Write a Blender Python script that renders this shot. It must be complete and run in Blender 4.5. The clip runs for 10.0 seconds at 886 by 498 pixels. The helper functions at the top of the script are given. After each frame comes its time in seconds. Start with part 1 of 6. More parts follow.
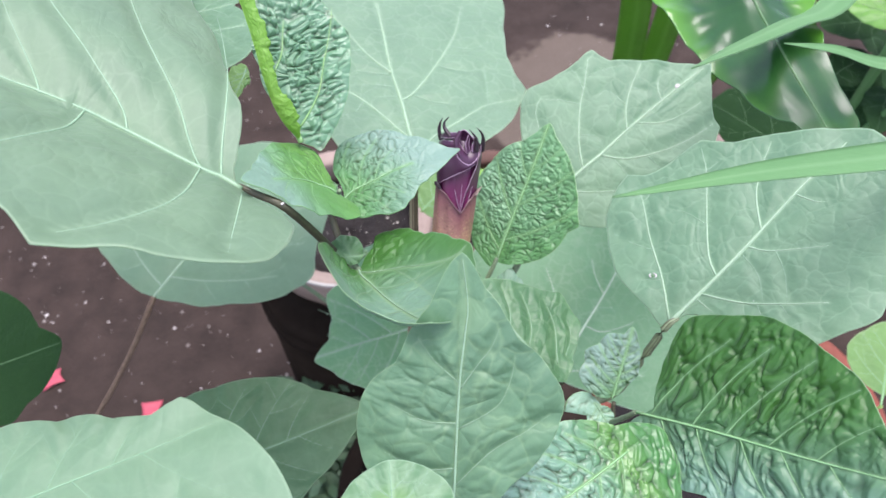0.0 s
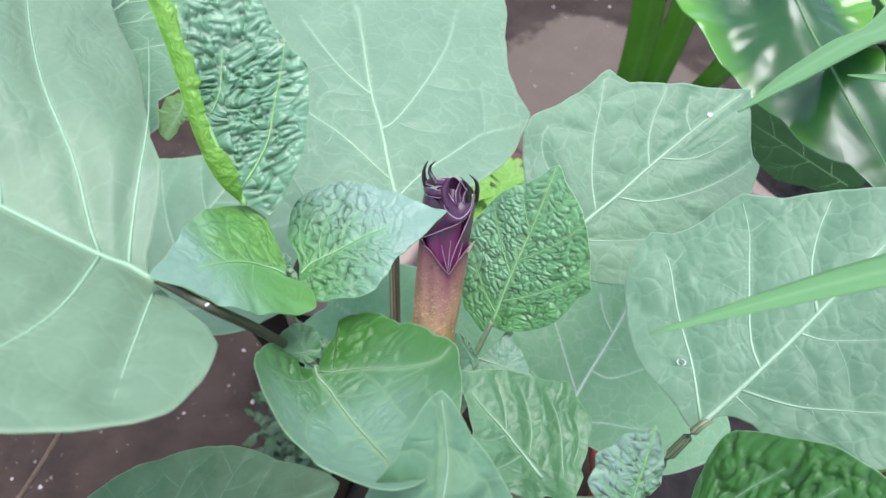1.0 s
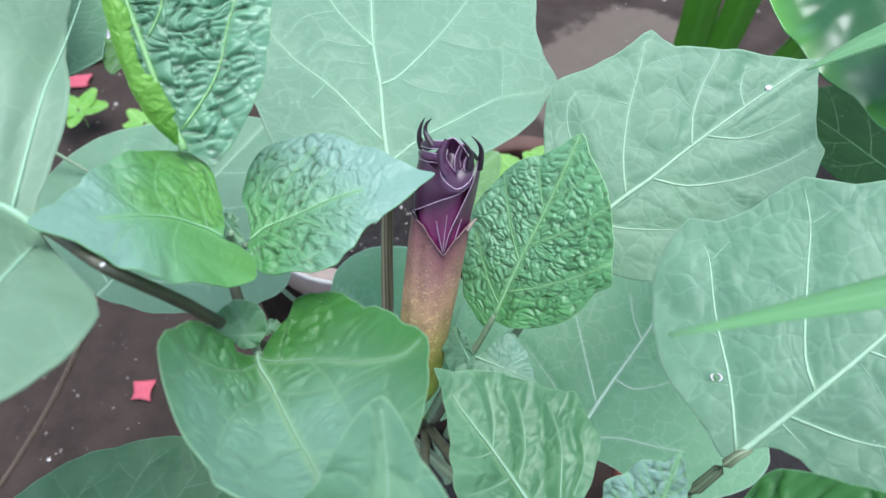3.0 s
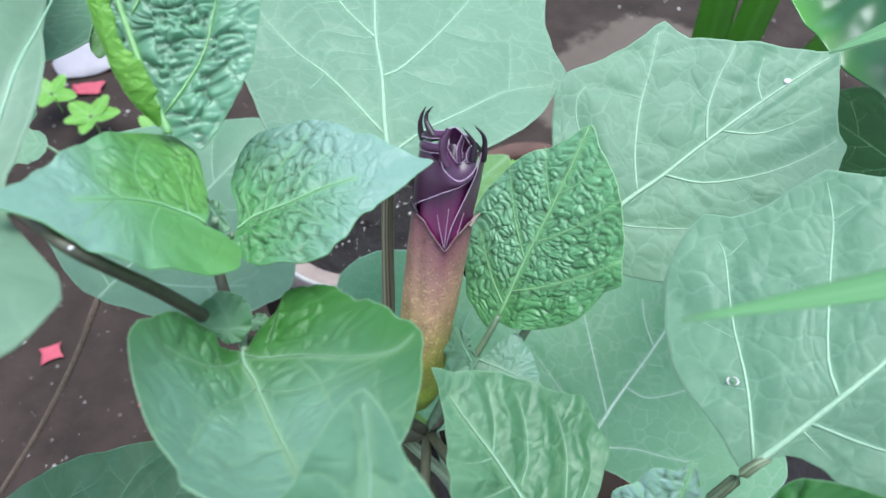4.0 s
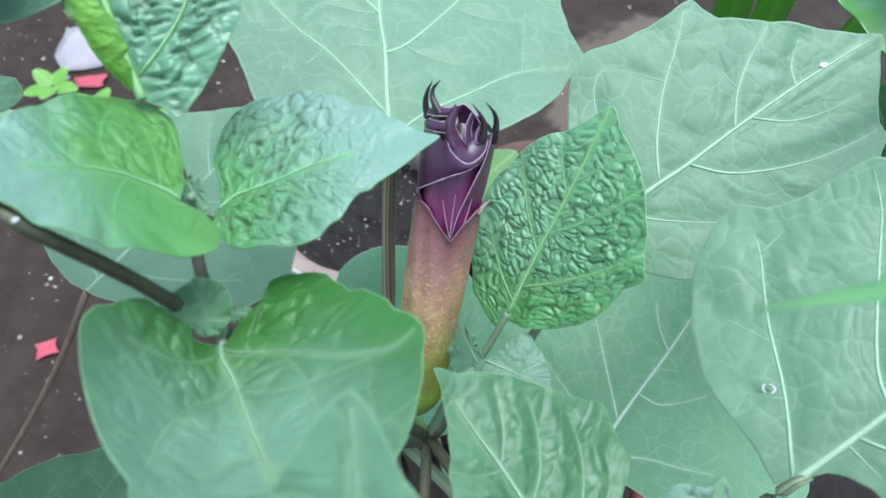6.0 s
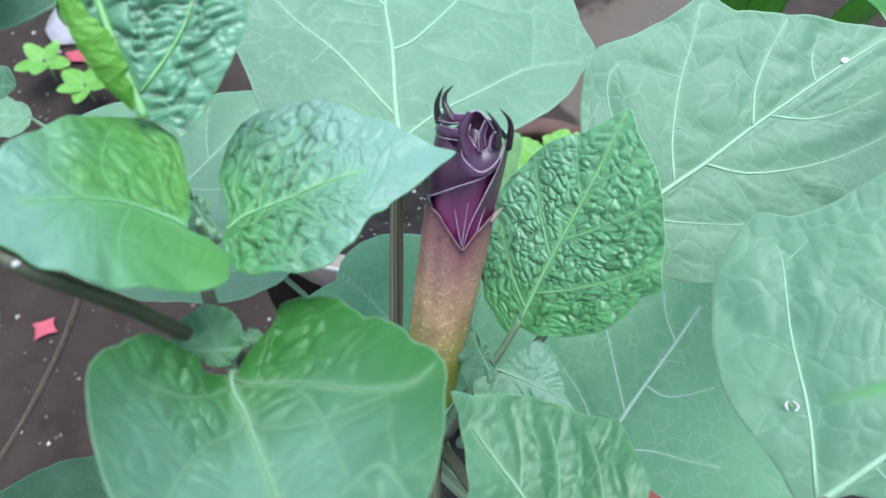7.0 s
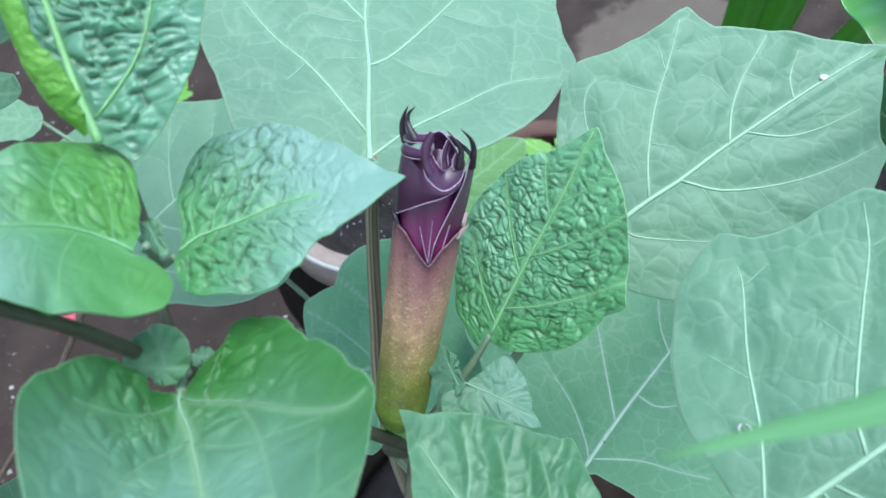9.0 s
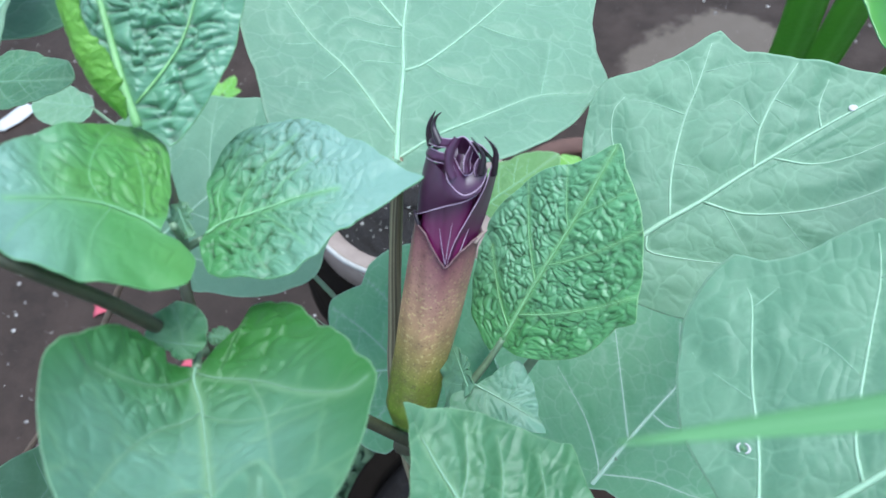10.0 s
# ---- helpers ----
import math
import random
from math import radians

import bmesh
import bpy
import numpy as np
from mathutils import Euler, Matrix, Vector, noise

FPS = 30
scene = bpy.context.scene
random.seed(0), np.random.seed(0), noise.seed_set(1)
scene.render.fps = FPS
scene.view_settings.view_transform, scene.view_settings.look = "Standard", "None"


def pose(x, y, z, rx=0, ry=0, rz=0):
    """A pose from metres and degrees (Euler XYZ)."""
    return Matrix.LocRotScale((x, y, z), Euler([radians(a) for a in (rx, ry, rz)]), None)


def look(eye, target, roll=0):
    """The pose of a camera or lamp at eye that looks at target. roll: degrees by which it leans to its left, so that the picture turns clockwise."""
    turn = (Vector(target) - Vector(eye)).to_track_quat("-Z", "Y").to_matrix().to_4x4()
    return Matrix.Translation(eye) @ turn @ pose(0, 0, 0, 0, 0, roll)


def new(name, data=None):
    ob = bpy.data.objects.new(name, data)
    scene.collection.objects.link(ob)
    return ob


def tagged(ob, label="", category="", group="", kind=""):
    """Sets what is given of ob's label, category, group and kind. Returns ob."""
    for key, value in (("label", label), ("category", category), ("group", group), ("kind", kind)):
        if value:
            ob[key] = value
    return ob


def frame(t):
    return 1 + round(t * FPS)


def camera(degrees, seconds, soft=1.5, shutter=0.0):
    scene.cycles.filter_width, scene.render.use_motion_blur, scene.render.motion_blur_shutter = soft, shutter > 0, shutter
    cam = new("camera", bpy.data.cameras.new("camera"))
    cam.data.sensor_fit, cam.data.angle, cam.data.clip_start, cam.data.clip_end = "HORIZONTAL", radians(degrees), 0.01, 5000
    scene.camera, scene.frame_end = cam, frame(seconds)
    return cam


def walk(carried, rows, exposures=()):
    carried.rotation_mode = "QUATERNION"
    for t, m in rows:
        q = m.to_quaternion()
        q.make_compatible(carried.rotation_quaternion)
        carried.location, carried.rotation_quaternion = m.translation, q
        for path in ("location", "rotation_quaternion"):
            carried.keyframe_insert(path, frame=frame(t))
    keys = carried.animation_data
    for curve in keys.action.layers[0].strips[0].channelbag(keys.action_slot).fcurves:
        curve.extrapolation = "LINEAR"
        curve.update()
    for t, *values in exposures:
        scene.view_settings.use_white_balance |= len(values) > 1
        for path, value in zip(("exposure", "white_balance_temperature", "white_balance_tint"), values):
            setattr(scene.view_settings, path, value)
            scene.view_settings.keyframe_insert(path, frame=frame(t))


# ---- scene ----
cam = camera(59.8, 10.0)
cam.data.dof.use_dof, cam.data.dof.focus_distance, cam.data.dof.aperture_fstop = True, 0.325, 18.0
METRES, EYE, TILT, LEAN, TURN = 0.25, 1.28, -55.0, 0.0, 0.0
ROWS = [
    (0.0, 0.0, 0.0, 0.0, -0.0, 0.0, -0.0),
    (0.5, 0.0079, 0.1667, 0.1357, -0.09, -0.68, -0.75),
    (1.0, 0.0266, 0.2978, 0.1757, -0.03, -2.02, -0.93),
    (1.5, 0.0414, 0.3742, 0.1801, 0.48, -2.4, -2.53),
    (2.0, 0.0685, 0.4325, 0.1669, 1.51, -2.47, -3.27),
    (2.5, 0.0868, 0.4811, 0.153, 2.34, -2.57, -3.76),
    (4.0, 0.1149, 0.5722, 0.1148, 4.06, -1.61, -4.45),
    (4.5, 0.1178, 0.6028, 0.1053, 3.63, -1.23, -4.89),
    (5.0, 0.1111, 0.6343, 0.0998, 3.59, -1.09, -5.11),
    (6.5, 0.1036, 0.6857, 0.1104, 4.62, -2.17, -5.36),
    (7.0, 0.0794, 0.7006, 0.1436, 4.05, -3.68, -5.11),
    (7.5, 0.0656, 0.7074, 0.1607, 3.75, -4.59, -4.54),
    (8.0, 0.0655, 0.7101, 0.1788, 3.83, -5.34, -4.29),
    (8.5, 0.1019, 0.6998, 0.1908, 4.89, -4.8, -4.69),
    (9.0, 0.1583, 0.6946, 0.1793, 6.11, -4.17, -5.59),
    (9.5, 0.1679, 0.6862, 0.1737, 7.83, -3.55, -7.4),
    (10.0, 0.1868, 0.6687, 0.1727, 9.04, -3.73, -9.27),
]
walk(cam, [(t, pose(0, 0, EYE, TILT, LEAN, TURN) @ pose(METRES * x, METRES * y, METRES * z, 90 + pitch, roll, yaw)) for t, x, y, z, yaw, pitch, roll in ROWS],
     [(0.0, 1.52, 6450, 20), (1.0, 1.46, 6200, 14), (2.5, 1.42, 5900, 7), (5.0, 1.42, 5800, 4), (8.0, 1.42, 5590, -1), (9.5, 1.41, 5480, 1), (10.0, 1.41, 5480, 1)])

# ---- light ----
world = bpy.data.worlds.new("sky")
scene.world = world
world.use_nodes = True
sky = world.node_tree.nodes.new("ShaderNodeTexSky")
sky.sky_type, sky.sun_disc = "NISHITA", False
sky.sun_elevation, sky.sun_rotation = radians(75), radians(190)
sky.air_density, sky.dust_density, sky.ozone_density = 1.0, 1.5, 1.0
haze = world.node_tree.nodes.new("ShaderNodeHueSaturation")
haze.inputs["Saturation"].default_value = 0.70
world.node_tree.links.new(sky.outputs[0], haze.inputs["Color"])
world.node_tree.links.new(haze.outputs[0], world.node_tree.nodes["Background"].inputs[0])
world.node_tree.nodes["Background"].inputs[1].default_value = 0.14
sun = new("sun", bpy.data.lights.new("sun", "SUN"))
sun.data.energy, sun.data.angle, sun.data.color = 1.75, radians(35), (1.0, 0.97, 0.92)
sun.matrix_world = look((0.35, 0.75, 3.0), (0, 0.25, 0.9))


# ---- materials ----
class Nodes:
    """A node material in a few lines."""

    def __init__(self, name):
        self.mat = bpy.data.materials.new(name)
        self.mat.use_nodes = True
        self.tree = self.mat.node_tree
        self.bsdf = self.tree.nodes["Principled BSDF"]

    def add(self, kind, **inputs):
        node = self.tree.nodes.new(kind)
        for key, value in inputs.items():
            self.put(node, key.replace("_", " "), value)
        return node

    def put(self, node, key, value):
        socket = node.inputs[key]
        if isinstance(value, bpy.types.NodeSocket):
            self.tree.links.new(value, socket)
        else:
            socket.default_value = value

    def set(self, **inputs):
        for key, value in inputs.items():
            self.put(self.bsdf, key.replace("_", " "), value)
        return self

    def place(self):
        return self.add("ShaderNodeTexCoord").outputs["Object"]

    def noise(self, scale, detail=4.0, vector=None, rough=0.6):
        return self.add("ShaderNodeTexNoise", Scale=scale, Detail=detail, Roughness=rough, Vector=vector or self.place()).outputs[0]

    def ramp(self, fac, *stops):
        node = self.add("ShaderNodeValToRGB", Fac=fac)
        while len(node.color_ramp.elements) < len(stops):
            node.color_ramp.elements.new(0.5)
        for el, (pos, col) in zip(node.color_ramp.elements, stops):
            el.position, el.color = pos, (*col, 1)
        return node.outputs[0]

    def mix(self, fac, a, b, how="MIX"):
        node = self.tree.nodes.new("ShaderNodeMix")
        node.data_type, node.blend_type = "RGBA", how
        for i, value in ((0, fac), (6, a), (7, b)):
            if isinstance(value, bpy.types.NodeSocket):
                self.tree.links.new(value, node.inputs[i])
            else:
                node.inputs[i].default_value = (*value, 1) if isinstance(value, tuple) else value
        return node.outputs[2]

    def math(self, how, a, b=0.0):
        node = self.tree.nodes.new("ShaderNodeMath")
        node.operation = how
        for i, value in ((0, a), (1, b)):
            if isinstance(value, bpy.types.NodeSocket):
                self.tree.links.new(value, node.inputs[i])
            else:
                node.inputs[i].default_value = value
        return node.outputs[0]

    def bump(self, height, strength=0.3, distance=0.001):
        self.put(self.bsdf, "Normal", self.add("ShaderNodeBump", Height=height, Strength=strength, Distance=distance).outputs[0])
        return self

    def attr(self, name, out="Fac"):
        node = self.tree.nodes.new("ShaderNodeAttribute")
        node.attribute_name = name
        return node.outputs[out]

    def thin(self, colour, share):
        """Lets light through, as a leaf does."""
        glow = self.add("ShaderNodeBsdfTranslucent", Color=colour)
        mixer = self.add("ShaderNodeMixShader", Fac=share)
        self.tree.links.new(self.bsdf.outputs[0], mixer.inputs[1])
        self.tree.links.new(glow.outputs[0], mixer.inputs[2])
        self.tree.links.new(mixer.outputs[0], self.tree.nodes["Material Output"].inputs[0])
        return self


def leaf_material(name, dark, light, vein, rough, net=85.0, netmix=0.09, share=0.32, spec=0.5, relief=0.35, crease_shade=0.0, bloom_sheen=(0.21, 0.36, 0.265), tint=(0.105, 0.265, 0.030), quilt=0.0):
    """Leaf skin. relief: strength of the fine puckers; crease_shade: how much painted shade darkens the creases."""
    n = Nodes(name)
    flat, grain = n.attr("flat", "Vector"), n.attr("grain", "Vector")
    blotch = n.noise(28.0, 5.0, flat)
    fine = n.noise(420.0, 3.0, flat)
    base = n.mix(n.ramp(blotch, (0.32, (0, 0, 0)), (0.68, (1, 1, 1))), dark, light)
    # Base colour blends to glaucous wax and a painted pale sky sheen.
    base = n.mix(n.attr("bloom_sheen"), base, bloom_sheen)
    base = n.mix(n.math("MULTIPLY", fine, 0.25), base, tuple(c * 0.6 for c in dark))
    bend = n.tree.nodes.new("ShaderNodeVectorMath")
    bend.operation = "MULTIPLY_ADD"
    n.tree.links.new(n.add("ShaderNodeTexNoise", Scale=110.0, Detail=2.0, Vector=flat).outputs[1], bend.inputs[0])
    bend.inputs[1].default_value = (0.008, 0.008, 0)
    n.tree.links.new(flat, bend.inputs[2])
    cell = n.add("ShaderNodeTexVoronoi", Scale=net, Vector=bend.outputs[0])
    cell.feature = "DISTANCE_TO_EDGE"
    line = n.ramp(cell.outputs[0], (0.0, (1, 1, 1)), (0.026, (0.55, 0.55, 0.55)), (0.062, (0, 0, 0)))
    small = n.add("ShaderNodeTexVoronoi", Scale=net * 2.7, Vector=bend.outputs[0])
    small.feature = "DISTANCE_TO_EDGE"
    line2 = n.ramp(small.outputs[0], (0.0, (1, 1, 1)), (0.09, (0, 0, 0)))
    shown = n.ramp(n.noise(22.0, 2.0, flat), (0.35, (0.25, 0.25, 0.25)), (0.62, (1, 1, 1)))
    dome = n.ramp(cell.outputs[0], (0.0, (0, 0, 0)), (0.10, (0.55, 0.55, 0.55)), (0.38, (1, 1, 1)))
    base = n.mix(n.math("MULTIPLY", line2, netmix * 0.22), base, vein)
    base = n.mix(n.math("MULTIPLY", n.math("MULTIPLY", line, shown), netmix), base, vein)
    base = n.mix(n.attr("young"), base, tint)
    # Shade in the creases, painted by darkening the base where puffs are low.
    if crease_shade:
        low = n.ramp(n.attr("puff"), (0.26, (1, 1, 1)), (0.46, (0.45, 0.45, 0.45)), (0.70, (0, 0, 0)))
        base = n.mix(n.math("MULTIPLY", low, crease_shade), base, tuple(c * 0.3 for c in dark))
    base = n.mix(n.attr("vein"), base, vein)
    spots = n.add("ShaderNodeTexVoronoi", Scale=60.0, Vector=flat)
    speck = n.ramp(spots.outputs[0], (0.0, (1, 1, 1)), (0.028, (0, 0, 0)))
    keep = n.ramp(n.noise(31.0, 1.0, flat), (0.58, (0, 0, 0)), (0.62, (1, 1, 1)))
    base = n.mix(n.math("MULTIPLY", speck, keep), base, (0.45, 0.48, 0.43))
    bites = n.add("ShaderNodeTexVoronoi", Scale=36.0, Vector=flat)
    bite = n.ramp(bites.outputs[0], (0.0, (1, 1, 1)), (0.022, (0, 0, 0)))
    some = n.ramp(n.noise(17.0, 1.0, flat), (0.53, (0, 0, 0)), (0.56, (1, 1, 1)))
    base = n.mix(n.math("MULTIPLY", bite, some), base, (0.02, 0.025, 0.015))
    n.set(Base_Color=base, Specular_IOR_Level=spec, Sheen_Weight=0.08, Sheen_Roughness=0.4, Sheen_Tint=(0.9, 0.95, 1.0, 1))
    n.put(n.bsdf, "Roughness", n.math("ADD", n.math("MULTIPLY", blotch, 0.14), rough - 0.07))
    # puffed cells drawn out along the side veins, with creases between them
    ridge = n.add("ShaderNodeTexNoise", Scale=1.25, Detail=1.0, Distortion=0.35, Vector=grain).outputs[0]
    ridge = n.math("MULTIPLY", n.math("ABSOLUTE", n.math("SUBTRACT", ridge, 0.5)), 3.5)
    soft = n.add("ShaderNodeTexNoise", Scale=0.6, Detail=1.0, Vector=grain).outputs[0]
    tall = n.math("ADD", n.math("MULTIPLY", n.math("ADD", ridge, soft), n.attr("crease")), n.math("MULTIPLY", fine, 0.08))
    tall = n.math("ADD", tall, n.math("MULTIPLY", dome, quilt))
    n.bump(tall, relief, 0.0012)
    n.thin(n.mix(0.35, n.mix(1.0, base, (1.6, 1.6, 1.6), "MULTIPLY"), (0.20, 0.50, 0.06)), share)
    return n.mat


M_MATURE = leaf_material("mature_leaf", (0.118, 0.240, 0.142), (0.156, 0.290, 0.172), (0.30, 0.45, 0.30), 0.48, netmix=0.28, relief=0.26, quilt=0.55)
M_DEEP = leaf_material("deep_leaf", (0.055, 0.155, 0.060), (0.140, 0.280, 0.150), (0.25, 0.39, 0.22), 0.44, 70.0, netmix=0.42, relief=0.34, tint=(0.046, 0.170, 0.024), quilt=0.8)
M_DUSK = leaf_material("dusky_leaf", (0.050, 0.135, 0.056), (0.110, 0.225, 0.115), (0.20, 0.33, 0.18), 0.48, netmix=0.12, relief=0.18, quilt=0.3)
# Wrinkled leaves: crease shade and pale sky sheen go into their base colour.
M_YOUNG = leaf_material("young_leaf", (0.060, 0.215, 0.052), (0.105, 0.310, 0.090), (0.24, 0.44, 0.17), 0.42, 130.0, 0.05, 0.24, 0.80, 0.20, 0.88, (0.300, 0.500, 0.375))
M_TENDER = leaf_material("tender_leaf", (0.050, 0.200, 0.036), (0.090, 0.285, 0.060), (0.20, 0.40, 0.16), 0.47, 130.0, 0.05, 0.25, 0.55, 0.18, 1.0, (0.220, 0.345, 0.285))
M_PALE = leaf_material("pale_leaf", (0.172, 0.290, 0.188), (0.212, 0.340, 0.222), (0.36, 0.50, 0.35), 0.48, netmix=0.28, relief=0.28, quilt=0.7)
M_SOFT = leaf_material("soft_leaf", (0.150, 0.270, 0.162), (0.185, 0.315, 0.195), (0.29, 0.43, 0.28), 0.50, netmix=0.10, relief=0.16, quilt=0.25)
M_WORN = leaf_material("worn_leaf", (0.160, 0.262, 0.166), (0.196, 0.308, 0.192), (0.33, 0.46, 0.31), 0.50, netmix=0.14, relief=0.20, quilt=0.5)
M_FOREST = leaf_material("forest_leaf", (0.036, 0.118, 0.040), (0.078, 0.190, 0.080), (0.20, 0.36, 0.19), 0.40, 70.0, netmix=0.30, relief=0.34, crease_shade=0.5, bloom_sheen=(0.21, 0.37, 0.29), tint=(0.040, 0.150, 0.022), quilt=0.8)
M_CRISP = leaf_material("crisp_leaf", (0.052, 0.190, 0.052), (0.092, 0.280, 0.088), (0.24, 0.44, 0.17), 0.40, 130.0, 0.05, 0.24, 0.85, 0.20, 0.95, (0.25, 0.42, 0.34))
M_MINT = leaf_material("mint_leaf", (0.150, 0.340, 0.172), (0.188, 0.385, 0.202), (0.40, 0.54, 0.38), 0.48, netmix=0.28, relief=0.24, quilt=0.5)
M_UNDER = leaf_material("leaf_underside", (0.13, 0.27, 0.08), (0.17, 0.33, 0.10), (0.28, 0.42, 0.2), 0.6)
M_BRIGHT = leaf_material("bright_leaf", (0.13, 0.32, 0.03), (0.18, 0.38, 0.05), (0.28, 0.48, 0.12), 0.45, 130.0, 0.1, 0.25)
# Near-black green: the shade these leaves stand in is put into their colour.
M_SHADE = leaf_material("shaded_leaf", (0.008, 0.034, 0.008), (0.014, 0.046, 0.012), (0.02, 0.06, 0.02), 0.75, 85.0, 0.05, 0.06, 0.12)
M_GLOSS = leaf_material("glossy_leaf", (0.009, 0.055, 0.009), (0.018, 0.085, 0.014), (0.05, 0.15, 0.05), 0.24, 60.0, 0.05, 0.08, 0.62, 0.05, tint=(0.090, 0.28, 0.020))
M_STRAP = leaf_material("strap_leaf", (0.060, 0.20, 0.014), (0.105, 0.30, 0.026), (0.13, 0.32, 0.05), 0.4, 60.0, 0.05, 0.25)
M_GRASS = leaf_material("grass_blade", (0.11, 0.26, 0.10), (0.14, 0.30, 0.125), (0.18, 0.34, 0.16), 0.6, 60.0, 0.05, 0.25, 0.3, 0.05)


def plain(name, a, b, rough, scale=200.0, strength=0.2, distance=0.0005, metal=0.0):
    n = Nodes(name)
    fac = n.noise(scale, 6.0)
    big = n.noise(scale * 0.12, 3.0)
    col = n.mix(n.ramp(fac, (0.3, (0, 0, 0)), (0.7, (1, 1, 1))), a, b)
    col = n.mix(n.math("MULTIPLY", big, 0.35), col, tuple(c * 0.6 for c in a))
    return n.set(Base_Color=col, Roughness=rough, Metallic=metal).bump(fac, strength, distance).mat


M_VEIN = plain("pale_vein", (0.26, 0.41, 0.26), (0.33, 0.47, 0.32), 0.5, 500.0)
M_VEIN_BRIGHT = plain("bright_vein", (0.42, 0.56, 0.38), (0.50, 0.62, 0.46), 0.5, 500.0)
M_VEIN_PALE = plain("tender_vein", (0.24, 0.46, 0.16), (0.31, 0.52, 0.22), 0.45, 500.0)
M_VEIN_YOUNG = plain("young_vein", (0.19, 0.40, 0.17), (0.25, 0.45, 0.22), 0.45, 500.0)
M_VEIN_SOFT = plain("soft_vein", (0.17, 0.33, 0.19), (0.22, 0.38, 0.23), 0.5, 500.0)
M_VEIN_FAINT = plain("faint_vein", (0.22, 0.37, 0.23), (0.27, 0.42, 0.28), 0.5, 500.0)
M_VEIN_DARK = plain("dark_vein", (0.07, 0.16, 0.06), (0.09, 0.19, 0.07), 0.5, 500.0)
M_STEM = plain("stem_skin", (0.045, 0.048, 0.026), (0.085, 0.082, 0.044), 0.5, 300.0)
M_STEM_GREEN = plain("green_stalk", (0.20, 0.36, 0.08), (0.26, 0.42, 0.12), 0.5, 300.0)
M_STALK = plain("pale_stalk", (0.13, 0.20, 0.11), (0.20, 0.27, 0.16), 0.5, 300.0)
M_TERRA = plain("terracotta", (0.078, 0.036, 0.026), (0.115, 0.056, 0.042), 0.8, 60.0, 0.4, 0.001)
M_RED_CLAY = plain("red_terracotta", (0.16, 0.035, 0.020), (0.24, 0.062, 0.036), 0.75, 60.0, 0.4, 0.001)
M_RIM = plain("pale_pot_rim", (0.24, 0.175, 0.145), (0.33, 0.25, 0.21), 0.7, 60.0, 0.3, 0.001)
M_BLACK = plain("black_plastic", (0.010, 0.007, 0.005), (0.016, 0.012, 0.009), 0.9, 40.0)
M_BLACK.node_tree.nodes["Principled BSDF"].inputs["Specular IOR Level"].default_value = 0.05
M_BROWN = plain("dry_stalk", (0.10, 0.065, 0.040), (0.22, 0.15, 0.10), 0.7, 260.0, 0.5, 0.0008)


# ---- mesh helpers ----
def part(name, mesh, material, parent=None, label=""):
    """One mesh object, under a thing or a part."""
    ob = new(name, mesh)
    for m in material if isinstance(material, (list, tuple)) else (material,):
        mesh.materials.append(m)
    ob.parent = parent
    if label:
        ob["label"] = label
    return ob


def mesh_of(name, verts, faces, smooth=True):
    me = bpy.data.meshes.new(name)
    me.from_pydata([tuple(v) for v in verts], [], [tuple(f) for f in faces])
    me.polygons.foreach_set("use_smooth", [smooth] * len(me.polygons))
    me.update()
    return me


def spline(points, n):
    """n points along a smooth line through the given ones."""
    p = np.array(points, float)
    if len(p) < 3:
        return np.linspace(p[0], p[-1], n)
    p = np.vstack([2 * p[0] - p[1], p, 2 * p[-1] - p[-2]])
    out = []
    for s in np.linspace(0, len(p) - 3 - 1e-6, n):
        i, f = int(s), s - int(s)
        a, b, c, d = p[i:i + 4]
        out.append(0.5 * (2 * b + (c - a) * f + (2 * a - 5 * b + 4 * c - d) * f * f + (3 * b - a - 3 * c + d) * f ** 3))
    return np.array(out)


def tube(points, radii, n=24, sides=9, rib=0.0, wobble=0.0, seed=0):
    """A round, tapered stalk along a smooth line."""
    rng = np.random.default_rng(seed)
    line = spline(points, n)
    rad = np.interp(np.linspace(0, 1, n), np.linspace(0, 1, len(radii)), radii)
    tang = np.gradient(line, axis=0)
    tang /= np.linalg.norm(tang, axis=1)[:, None]
    ref = np.array([0.31, 0.2, 0.93])
    verts, faces = [], []
    for i in range(n):
        a = np.cross(tang[i], ref)
        a /= np.linalg.norm(a) + 1e-9
        b = np.cross(tang[i], a)
        for j in range(sides):
            th = 2 * math.pi * j / sides
            r = rad[i] * (1 + rib * math.cos(3 * th) + wobble * rng.normal())
            verts.append(line[i] + r * (math.cos(th) * a + math.sin(th) * b))
    for i in range(n - 1):
        for j in range(sides):
            k = (j + 1) % sides
            faces.append((i * sides + j, i * sides + k, (i + 1) * sides + k, (i + 1) * sides + j))
    faces.append(tuple(range(sides - 1, -1, -1)))
    faces.append(tuple((n - 1) * sides + j for j in range(sides)))
    me = mesh_of("tube", verts, faces)
    if sides > 12:
        me.attributes.new("turn", "FLOAT_VECTOR", "POINT").data.foreach_set("vector", [c for i in range(n) for j in range(sides) for c in (math.cos(2 * math.pi * j / sides), math.sin(2 * math.pi * j / sides), 0.25 * i / n)])
    return me


def lattice(x, y, seed):
    """Smooth value noise on the plane, 0 to 1."""
    tab = np.random.default_rng(seed).random((64, 64))
    xi, yi = np.floor(x).astype(int), np.floor(y).astype(int)
    fx, fy = x - xi, y - yi
    fx, fy = fx * fx * (3 - 2 * fx), fy * fy * (3 - 2 * fy)
    g = lambda i, j: tab[(xi + i) % 64, (yi + j) % 64]
    return (g(0, 0) * (1 - fx) + g(1, 0) * fx) * (1 - fy) + (g(0, 1) * (1 - fx) + g(1, 1) * fx) * fy


